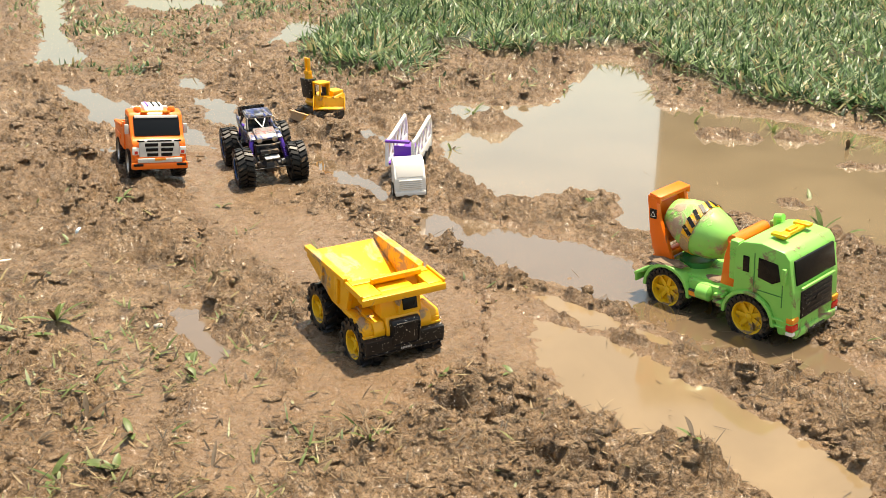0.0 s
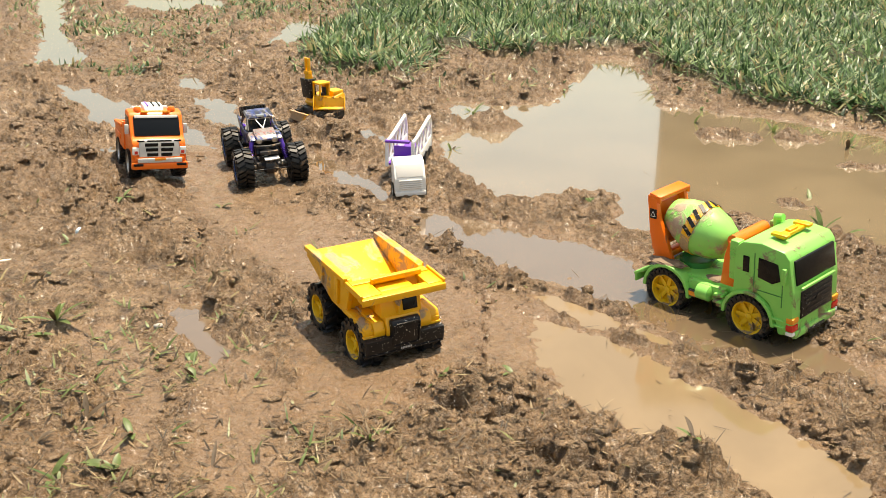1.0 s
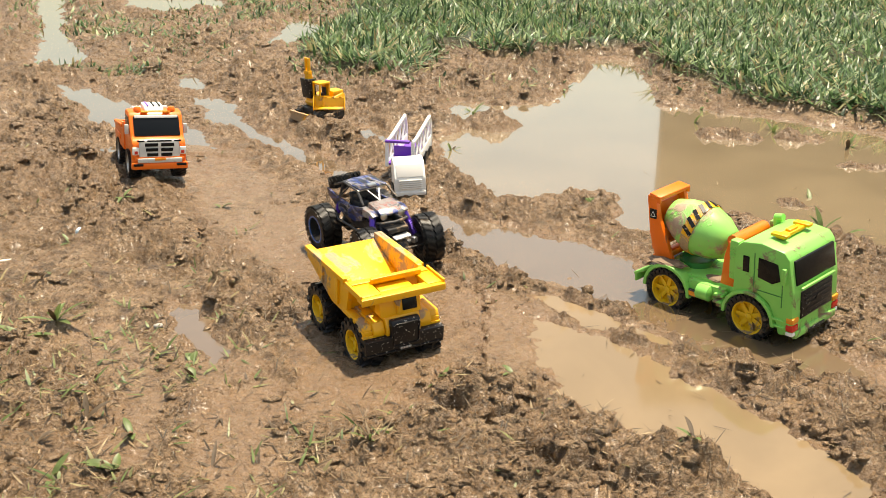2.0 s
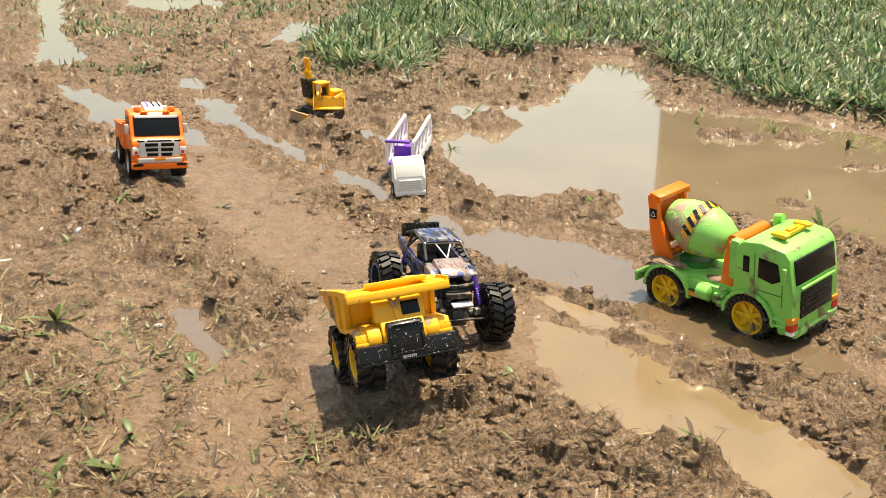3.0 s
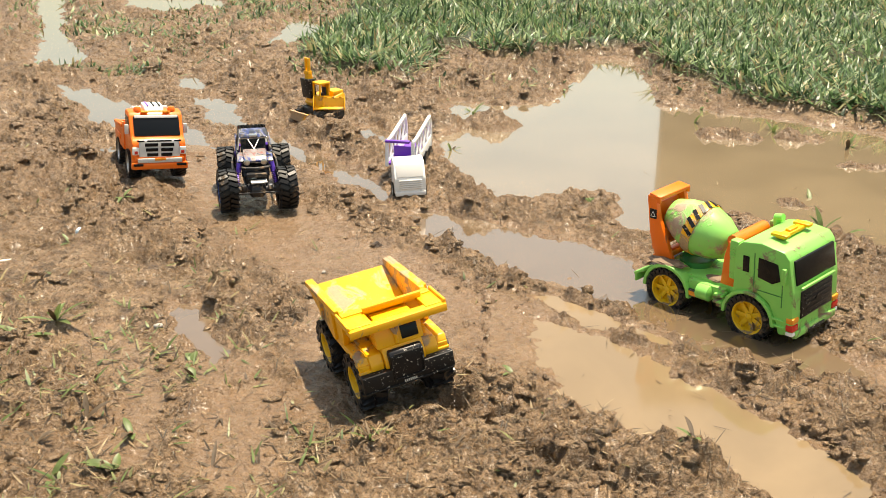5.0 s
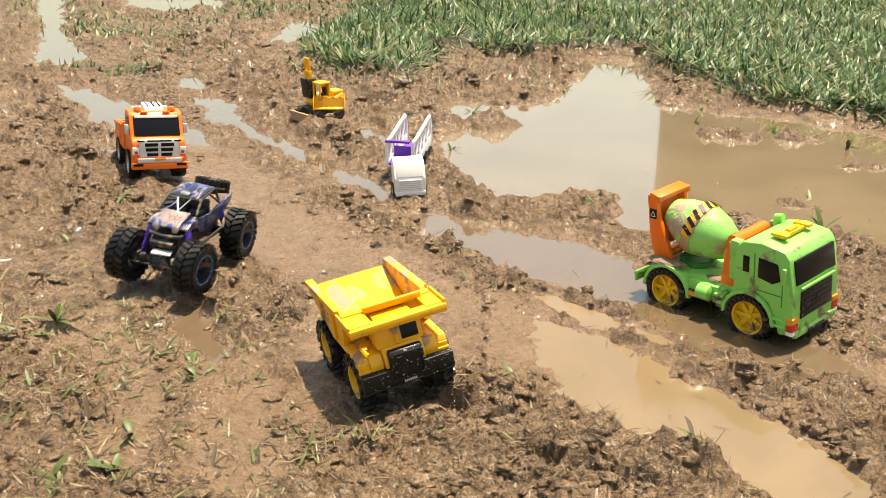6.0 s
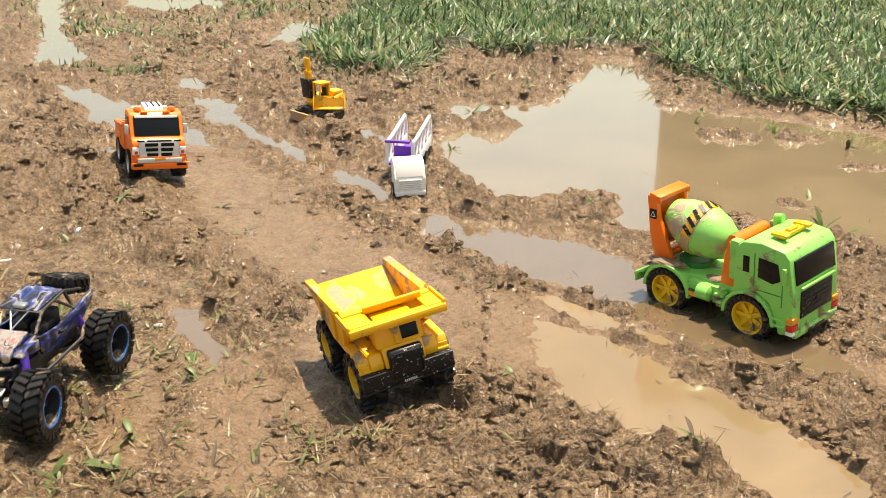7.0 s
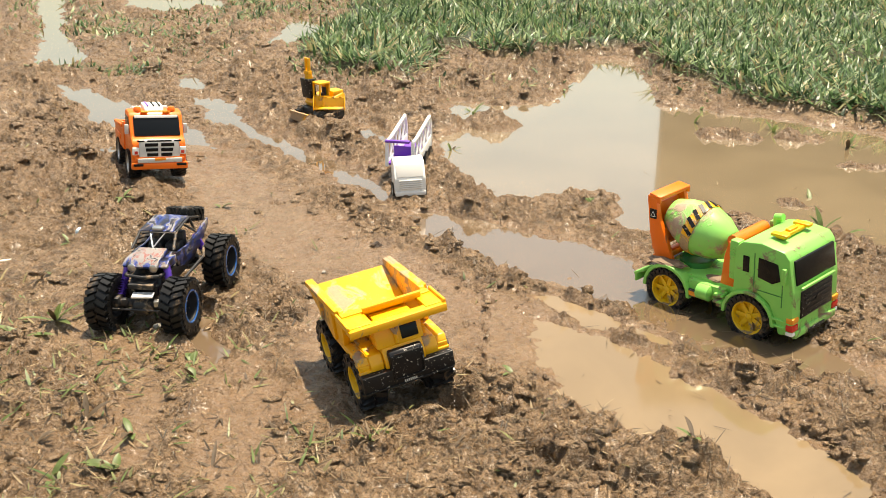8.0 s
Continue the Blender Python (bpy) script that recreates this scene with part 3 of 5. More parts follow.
def build_weeds():
    rng = random.Random(3)
    for k, (x, y, count, long, wide, flat, dead) in enumerate(WEEDS):
        w = tagged(new("weed"), "dry broken grass tuft trodden into mud" if dead else "small green weed growing out of the mud", "weed", "weeds in the mud")
        w.matrix_basis = pose(x, y, max(ground_z(x, y), -0.01) - 0.003)
        for i in range(count):
            bm = leaf_bm(long * rng.uniform(0.55, 1.15), wide * rng.uniform(1.0, 1.6), min(1.5, flat * rng.uniform(0.5, 1.8)), rng.uniform(0, 360), k * 20 + i)
            me = bpy.data.meshes.new("leaf")
            bm.to_mesh(me)
            bm.free()
            me.polygons.foreach_set("use_smooth", [True] * len(me.polygons))
            me.materials.append(STRAW if dead else (WEED if rng.random() < 0.8 else STRAW))
            leaf = new("leaf", me)
            leaf.parent = w


build_weeds()


def build_litter():
    """Torn leaves trodden flat, thickest on the trampled verge."""
    for seed, n, material, long, wide, label in ((21, 11000, WEED, 0.045, 0.007, "torn green and yellow leaves trodden into the mud"), (23, 11000, STRAW, 0.042, 0.0048, "dead brown grass stalks trodden into the mud")):
        rng = np.random.default_rng(seed)
        th, r = rng.uniform(-0.5, 0.5, n), 1.38 * (5.0 / 1.38) ** rng.uniform(0, 1, n)
        x, y = r * np.sin(th), r * np.cos(th)
        h, wet, turf, rough, shore = ground_fields(x, y)
        verge = np.exp(-((x + 0.80) / 0.32) ** 2 - ((y - 1.75) / 0.55) ** 2) + 0.8 * np.exp(-((x + 0.16) / 0.13) ** 2 - ((y - 1.62) / 0.07) ** 2)
        patch = np.clip(fbm(x, y, 7.0, 3, 221) * 3.0 + 0.5, 0, 1.4)
        keep = (rng.uniform(0, 1, n) < (0.85 * verge + 0.03) * patch) & (shore > 0.01)
        x, y, h = x[keep], y[keep], h[keep]
        m = len(x)
        blades("leaf_litter", x, y, h + 0.002, rng.uniform(0.25, 1, m) * long, rng.uniform(0.35, 1, m) * wide, rng.uniform(0.7, 1.55, m), seed + 1, material, label, "leaves", rows=4, droop=0.3)


build_litter()


def build_bits():
    """Small stray things on the mud."""
    pale, n, l, b = base_mat("weathered_wood", 0.7)
    b.inputs["Base Color"].default_value = (0.62, 0.55, 0.44, 1)
    film, n, l, b = base_mat("blue_white_plastic_film", 0.3)
    b.inputs["Base Color"].default_value = (0.55, 0.66, 0.74, 1)
    stone, n, l, b = base_mat("grey_stone", 0.8)
    b.inputs["Base Color"].default_value = (0.30, 0.28, 0.25, 1)
    for name, label, cat, (x, y), mat, size, turn in (("stick", "pale dry stick lying on mud", "stick", (-1.128, 2.49), pale, (0.030, 0.005, 0.004), 20), ("scrap", "crumpled scrap of blue-white plastic film", "litter", (-0.99, 2.666), film, (0.010, 0.007, 0.012), 40),
                                                      ("pebble", "small grey pebble half sunk in mud", "stone", (-0.620, 2.061), stone, (0.011, 0.008, 0.006), 10), ("pebble", "small grey pebble half sunk in mud", "stone", (-0.30, 2.43), stone, (0.007, 0.005, 0.004), 70)):
        bm = bmesh.new()
        bmesh.ops.create_icosphere(bm, subdivisions=2, radius=1)
        for v in bm.verts:
            v.co = Vector((v.co.x * size[0], v.co.y * size[1], v.co.z * size[2])) * (1 + 0.35 * noise.noise(v.co * 2.1))
        me = bpy.data.meshes.new(name)
        bm.to_mesh(me)
        bm.free()
        me.polygons.foreach_set("use_smooth", [True] * len(me.polygons))
        me.materials.append(mat)
        tagged(new(name, me), label, cat).matrix_basis = pose(x, y, ground_z(x, y) + size[2] * 0.4, 0, 0, turn)


build_bits()


# ---- building blocks: toys face +x, left is +y ----
def add(bm, other):
    me = bpy.data.meshes.new("tmp")
    other.to_mesh(me)
    other.free()
    bm.from_mesh(me)
    bpy.data.meshes.remove(me)
    return bm


def join(*bms):
    out = bmesh.new()
    for b in bms:
        add(out, b)
    return out


def moved(bm, m):
    bmesh.ops.transform(bm, matrix=m, verts=bm.verts)
    return bm


def bx(cx, cy, cz, sx, sy, sz, bevel=0.002, ry=0, rz=0, rx=0, taper=1.0):
    """A box by centre and size, its edges rounded; taper shrinks its top."""
    bm = bmesh.new()
    bmesh.ops.create_cube(bm, size=1)
    for v in bm.verts:
        k = taper if v.co.z > 0 else 1.0
        v.co = Vector((v.co.x * sx * k, v.co.y * sy * k, v.co.z * sz))
    if bevel:
        bmesh.ops.bevel(bm, geom=bm.edges[:], offset=min(bevel, 0.45 * min(sx, sy, sz)), segments=2, affect="EDGES", profile=0.5)
    return moved(bm, pose(cx, cy, cz, rx, ry, rz))


def prism(profile, y0, y1, bevel=0.002):
    """A side outline of (x, z) points drawn out from y0 to y1."""
    bm = bmesh.new()
    bot = [bm.verts.new((x, y0, z)) for x, z in profile]
    top = [bm.verts.new((x, y1, z)) for x, z in profile]
    bm.faces.new(bot)
    bm.faces.new(top[::-1])
    n = len(profile)
    for i in range(n):
        bm.faces.new((bot[i], top[i], top[(i + 1) % n], bot[(i + 1) % n]))
    bmesh.ops.recalc_face_normals(bm, faces=bm.faces[:])
    if bevel:
        bmesh.ops.bevel(bm, geom=bm.edges[:], offset=bevel, segments=2, affect="EDGES", profile=0.5, clamp_overlap=True)
    return bm


def lathe(profile, seg=28, closed=False):
    """(radius, y) points turned about the y axis."""
    bm = bmesh.new()
    rings = []
    for r, y in profile:
        rings.append([bm.verts.new((r * math.cos(2 * math.pi * k / seg), y, r * math.sin(2 * math.pi * k / seg))) for k in range(seg)])
    pairs = list(zip(rings, rings[1:])) + ([(rings[-1], rings[0])] if closed else [])
    for a, b in pairs:
        for k in range(seg):
            bm.faces.new((a[k], a[(k + 1) % seg], b[(k + 1) % seg], b[k]))
    if not closed:
        for ring in (rings[0], rings[-1]):
            bm.faces.new(ring)
    bmesh.ops.recalc_face_normals(bm, faces=bm.faces[:])
    return bm


def rod(a, b, r, seg=10, r2=None):
    a, b = Vector(a), Vector(b)
    bm = bmesh.new()
    bmesh.ops.create_cone(bm, cap_ends=True, segments=seg, radius1=r, radius2=r if r2 is None else r2, depth=(b - a).length)
    turn = (b - a).to_track_quat("Z", "Y").to_matrix().to_4x4()
    return moved(bm, Matrix.Translation((a + b) / 2) @ turn)


def tube(points, r, seg=8):
    return join(*[rod(a, b, r, seg) for a, b in zip(points, points[1:])])


def spring(a, b, r, turns, wire):
    a, b = Vector(a), Vector(b)
    turn = (b - a).to_track_quat("Z", "Y").to_matrix().to_4x4()
    long = (b - a).length
    n = turns * 8
    pts = [turn @ Vector((r * math.cos(k * math.pi / 4), r * math.sin(k * math.pi / 4), long * k / n)) + a for k in range(n + 1)]
    return tube(pts, wire, 5)


def part(name, bm, material, parent=None, label="", sharp=38):
    me = bpy.data.meshes.new(name)
    bm.normal_update()
    bm.to_mesh(me)
    bm.free()
    me.polygons.foreach_set("use_smooth", [True] * len(me.polygons))
    me.set_sharp_from_angle(angle=radians(sharp))
    me.materials.append(material)
    ob = new(name, me)
    ob.parent = parent
    return tagged(ob, label)


def thing(name, label, category, group=""):
    return tagged(new(name), label, category, group)


def tyre_mesh(rad, wide, lugs, lug_high, style="bar", seg=32, bore=0.62):
    """A hollow tyre with a rounded tread and raised lugs."""
    r, w = rad - lug_high, wide / 2
    ring = [(r * bore, w * 0.80), (r * (bore + 0.06), w * 0.98), (r * 0.86, w), (r * 0.96, w * 0.90), (r, w * 0.6), (r, -w * 0.6), (r * 0.96, -w * 0.90), (r * 0.86, -w), (r * (bore + 0.06), -w * 0.98), (r * bore, -w * 0.80)]
    bm, tread = lathe(ring, seg, closed=True), bmesh.new()
    for k in range(lugs):
        a = 360 * k / lugs
        for side in (-1, 1):
            half = 180 / lugs if side > 0 else 0
            m = pose(0, 0, 0, 0, a + half, 0)
            lug = bx(0, side * w * 0.50, r + lug_high * 0.35, rad * (0.16 if style == "bar" else 0.22), w * 0.95, lug_high * 1.5, 0.0, rz=side * 24)
            add(tread, moved(lug, m))
            shoulder = bx(0, side * w * 0.96, r * 0.93, rad * (0.16 if style == "bar" else 0.2), w * 0.22, r * 0.18, 0.0)
            add(tread, moved(shoulder, m))
    return bm, tread


def make_wheel(parent, x, y, z, rad, wide, tyre_mat, rim_mat, hub_mat, lugs=18, lug_high=0.006, spokes=6, style="bar", rim_label="", rim=0.66, deep=False):
    """A wheel on its axle: hub, with the tyre and rim on it. Its outer face is towards the side it stands on."""
    out = 1 if y > 0 else -1
    w = wide / 2
    r = (rad - lug_high) * rim
    hub = part("wheel", join(lathe([(r * 0.22, -w * 0.7), (r * 0.22, w * (0.2 if deep else 0.66)), (r * 0.12, w * (0.26 if deep else 0.74))], 12)), hub_mat, parent)
    hub.matrix_basis = pose(x, y, z, 0, 0, 0 if out > 0 else 180)
    ring, tread = tyre_mesh(rad, wide, lugs, lug_high, style, bore=rim - 0.04)
    part("tyre", ring, tyre_mat, hub)
    tagged(part("tread", tread, tyre_mat, hub), kind="stuff")
    face = w * (0.05 if deep else 0.55)
    felly = lathe([(r * 0.98, w * 0.92), (r * 0.90, w * 0.86), (r * 0.86, face), (r * 0.86, -w * 0.8), (r * 0.95, -w * 0.8), (r * 0.98, 0)], 28, closed=True)
    for k in range(spokes):
        s = bx(r * 0.52, face * 0.8, 0, r * 0.8, w * 0.16, r * 0.26, 0.001)
        add(felly, moved(s, pose(0, 0, 0, 0, 360 * k / spokes, 0)))
    part("rim", felly, DARK if deep else rim_mat, hub, "" if deep else rim_label)
    if deep:
        part("beadlock_ring", lathe([(r * 1.0, w * 0.93), (r * 0.99, w * 0.99), (r * 0.90, w * 0.98), (r * 0.90, w * 0.90)], 36, closed=True), rim_mat, hub, rim_label)
        for k in range(8):
            part("bolt", moved(lathe([(r * 0.045, w * 0.97), (r * 0.045, w * 1.02)], 6), pose(r * 0.945 * math.cos(k * 0.785), 0, r * 0.945 * math.sin(k * 0.785))), CHROME, hub)
    if not deep:
        part("disc", lathe([(r * 0.86, face * 0.3), (r * 0.3, face * 0.55), (r * 0.2, face * 0.5)], 24), rim_mat, hub)
    return hub


# ---- toy materials ----
YELLOW = toy_paint("yellow_plastic", (0.86, 0.42, 0.014), 0.36, 0.30, 16)
YELLOW_MUDDY = toy_paint("muddy_yellow_plastic", (0.86, 0.42, 0.014), 0.36, 0.60, 17, (0.36, 0.25, 0.15))
GREEN = toy_paint("green_plastic", (0.225, 0.62, 0.125), 0.33, 0.44, 16, (0.22, 0.15, 0.09))
GREEN_DRUM = toy_paint("muddy_green_plastic", (0.24, 0.62, 0.135), 0.36, 0.52, 14, (0.36, 0.27, 0.19))
GREEN_DARK = toy_paint("dark_green_plastic", (0.03, 0.22, 0.05), 0.4, 0.4, 18)
ORANGE = toy_paint("orange_plastic", (0.90, 0.165, 0.012), 0.33, 0.22, 18)
WHITE = toy_paint("white_plastic", (0.80, 0.79, 0.76), 0.4, 0.2, 20)
SILVER = toy_paint("silver_plastic", (0.62, 0.60, 0.57), 0.35, 0.2, 20)
PURPLE = toy_paint("purple_plastic", (0.16, 0.045, 0.42), 0.4, 0.1, 20)
BLACK = toy_paint("black_plastic", (0.009, 0.009, 0.010), 0.34, 0.20, 20, (0.5, 0.47, 0.42), spec=0.3, spots=0.085)
DARK = toy_paint("dark_underside", (0.02, 0.02, 0.022), 0.5, 0.45, 24)
GLASS = toy_paint("black_window", (0.006, 0.007, 0.008), 0.22, 0.06, 18, spec=0.22)
TYRE = rubber("truck_rubber", 0.38)
TYRE_MUDDY = rubber("muddy_rubber", 0.5, (0.016, 0.015, 0.014))
CRAWLER_TYRE = rubber("crawler_rubber", 0.34, (0.008, 0.008, 0.008), 0.42)
RIM_YELLOW = toy_paint("yellow_rim", (0.82, 0.50, 0.02), 0.4, 0.45, 40)
BLUE_RING = toy_paint("blue_rim", (0.015, 0.12, 0.42), 0.3, 0.2, 40)
CHROME = toy_paint("worn_chrome", (0.55, 0.55, 0.55), 0.28, 0.25, 40, metal=0.9)
VIOLET = toy_paint("violet_anodised", (0.12, 0.05, 0.48), 0.28, 0.15, 40, metal=0.4)
LAMP_AMBER = toy_paint("amber_lamp", (0.85, 0.30, 0.03), 0.2, 0.0, 20)
LAMP_RED = toy_paint("red_lamp", (0.65, 0.03, 0.02), 0.2, 0.0, 20)
LAMP_CLEAR = toy_paint("clear_lamp", (0.85, 0.84, 0.80), 0.12, 0.0, 20)
MUD_CAKE = toy_paint("caked_mud", (0.20, 0.135, 0.085), 0.75, 0.5, 30)


def shell_paint(name, stops, seed):
    """Printed crawler shell, splashed with mud."""
    m, n, l, b = base_mat(name, 0.3)
    co = n.new("ShaderNodeTexCoord")
    mp = n.new("ShaderNodeMapping")
    mp.inputs["Location"].default_value = (seed, 0, 0)
    mp.inputs["Scale"].default_value = (10, 22, 16)
    mp.inputs["Rotation"].default_value = (0.3, 0.5, 0.6)
    l.new(co.outputs["Object"], mp.inputs["Vector"])
    t = nd(n, "ShaderNodeTexNoise", Scale=1.0, Detail=4.0, Roughness=0.6, Distortion=1.8)
    l.new(mp.outputs[0], t.inputs["Vector"])
    c = ramp(n, l, t.outputs["Fac"], stops)
    c.color_ramp.interpolation = "CONSTANT"
    d = nd(n, "ShaderNodeTexNoise", Scale=75.0, Detail=6.0, Roughness=0.75)
    l.new(co.outputs["Object"], d.inputs["Vector"])
    dm = ramp(n, l, d.outputs["Fac"], [(0.57, grey(0)), (0.61, grey(1))])
    l.new(mixed(n, l, dm.outputs[0], c.outputs[0], (0.16, 0.115, 0.08)), b.inputs["Base Color"])
    return m


NAVY, BLUE, LILAC, PALE, PINK = (0.006, 0.007, 0.018), (0.014, 0.032, 0.15), (0.07, 0.09, 0.27), (0.25, 0.235, 0.225), (0.26, 0.09, 0.075)
SHELL = shell_paint("printed_shell", [(0.0, NAVY), (0.46, BLUE), (0.54, LILAC), (0.57, PALE), (0.61, NAVY), (0.70, PINK)], 0)
SHELL_PALE = shell_paint("pale_printed_bonnet", [(0.0, NAVY), (0.40, BLUE), (0.46, LILAC), (0.49, PALE), (0.57, PINK), (0.60, PALE), (0.66, NAVY)], 3)


# ---- yellow dump truck ----
def make_dump_truck():
    t = thing("dump_truck", "muddy yellow plastic toy dump truck with a black grille and bumper", "toy truck", "toy vehicles in the mud")
    part("chassis", join(bx(-0.01, 0, 0.075, 0.25, 0.075, 0.035), bx(0.085, 0, 0.066, 0.035, 0.15, 0.02), bx(-0.10, 0, 0.066, 0.035, 0.15, 0.02)), DARK, t)
    part("hood", prism([(0.055, 0.095), (0.146, 0.095), (0.146, 0.112), (0.134, 0.136), (0.055, 0.140)], -0.043, 0.043, 0.003), YELLOW, t)
    for s in (-1, 1):
        part("fender", join(prism([(0.03, 0.095), (0.140, 0.095), (0.140, 0.110), (0.130, 0.128), (0.03, 0.130)], s * 0.058 - 0.014, s * 0.058 + 0.014, 0.003),
                            prism([(0.025, 0.112), (0.134, 0.112), (0.126, 0.126), (0.025, 0.126)], s * 0.083 - 0.012, s * 0.083 + 0.012, 0.003),
                            bx(0.115, s * 0.083, 0.106, 0.04, 0.024, 0.012), bx(0.128, s * 0.083, 0.098, 0.022, 0.026, 0.008)), YELLOW_MUDDY, t)
    cab = part("cab", bx(0.08, 0, 0.184, 0.05, 0.08, 0.006), YELLOW, t)
    for x, y, wide in ((0.098, 0.034, 0.008), (0.098, -0.034, 0.008), (0.062, 0.034, 0.008), (0.062, -0.034, 0.008), (0.098, 0.012, 0.012)):
        part("pillar", bx(x, y, 0.160, 0.007, wide, 0.044), YELLOW, cab)
    part("window_panel", prism([(0.098, 0.134), (0.131, 0.134), (0.120, 0.172), (0.098, 0.176)], -0.050, 0.050, 0.003), YELLOW, cab)
    part("window", bx(0.1255, 0.022, 0.155, 0.004, 0.036, 0.027, 0.0018, ry=-16), GLASS, cab, "dark window opening")
    part("roof_stay", join(rod((0.130, -0.008, 0.138), (0.128, -0.008, 0.160), 0.004, 8), rod((0.128, -0.008, 0.158), (0.122, -0.018, 0.182), 0.004, 8), rod((0.128, -0.008, 0.158), (0.122, 0.004, 0.182), 0.004, 8)), YELLOW_MUDDY, cab)
    part("cab_interior", bx(0.080, 0, 0.160, 0.028, 0.056, 0.040), DARK, cab)
    g = part("grille", join(prism([(0.1465, 0.070), (0.1565, 0.072), (0.1565, 0.124), (0.149, 0.133), (0.1375, 0.134), (0.1375, 0.070)], -0.036, 0.036, 0.004)), BLACK, t)
    part("frame", join(bx(0.157, 0, 0.074, 0.004, 0.062, 0.003, 0.001), bx(0.157, 0, 0.127, 0.004, 0.054, 0.003, 0.001), bx(0.157, 0.031, 0.10, 0.004, 0.003, 0.05, 0.001), bx(0.157, -0.031, 0.10, 0.004, 0.003, 0.05, 0.001)), BLACK, g)
    part("bumper", join(prism([(0.118, 0.058), (0.152, 0.058), (0.155, 0.064), (0.155, 0.096), (0.118, 0.098)], -0.097, 0.097, 0.003), bx(0.154, 0, 0.061, 0.006, 0.188, 0.004, 0.001)), BLACK, t, "black bumper spattered with pale mud")
    for k in range(7):
        part("letter_bar", bx(0.1565, -0.012 + 0.004 * k, 0.066, 0.001, 0.0024, 0.005, 0), SILVER, g)
    # tipping bed: floor falls towards the cab
    bed = part("bed", join(prism([(-0.168, 0.180), (-0.168, 0.168), (-0.02, 0.118), (0.038, 0.118), (0.038, 0.128), (-0.02, 0.130)], -0.082, 0.082, 0.002)), YELLOW_MUDDY, t, "yellow dump bed smeared with dried mud")
    for s in (-1, 1):
        part("side_wall", join(prism([(-0.172, 0.194), (-0.168, 0.166), (-0.03, 0.112), (0.045, 0.112), (0.062, 0.188), (0.05, 0.203)], s * 0.088 - 0.006, s * 0.088 + 0.006, 0.002),
                               bx(-0.062, s * 0.096, 0.193, 0.215, 0.010, 0.012, 0.002, ry=-2.0), prism([(-0.085, 0.145), (-0.07, 0.139), (-0.07, 0.193), (-0.085, 0.191)], s * 0.096 - 0.004, s * 0.096 + 0.004, 0.001),
                               prism([(-0.005, 0.125), (0.012, 0.125), (0.012, 0.195), (-0.005, 0.194)], s * 0.096 - 0.004, s * 0.096 + 0.004, 0.001)), YELLOW_MUDDY, bed)
    part("front_wall", prism([(0.032, 0.116), (0.042, 0.116), (0.058, 0.190), (0.048, 0.192)], -0.084, 0.084, 0.002), YELLOW, bed)
    part("canopy", join(bx(0.066, 0, 0.195, 0.020, 0.19, 0.010), bx(0.131, 0, 0.189, 0.026, 0.205, 0.012), bx(0.098, 0.082, 0.192, 0.07, 0.040, 0.010), bx(0.098, -0.076, 0.192, 0.07, 0.052, 0.010),
                        bx(0.080, 0.01, 0.203, 0.008, 0.125, 0.012), bx(0.142, 0, 0.186, 0.005, 0.205, 0.014), bx(0.098, -0.101, 0.196, 0.08, 0.006, 0.014), bx(0.098, 0.101, 0.196, 0.08, 0.006, 0.014)), YELLOW, bed)
    for x in (0.087, -0.100):
        for s in (-1, 1):
            make_wheel(t, x, s * 0.074, 0.060, 0.060, 0.052, TYRE, RIM_YELLOW, RIM_YELLOW, 14, 0.007, 6, rim_label="yellow plastic rim")
    return t


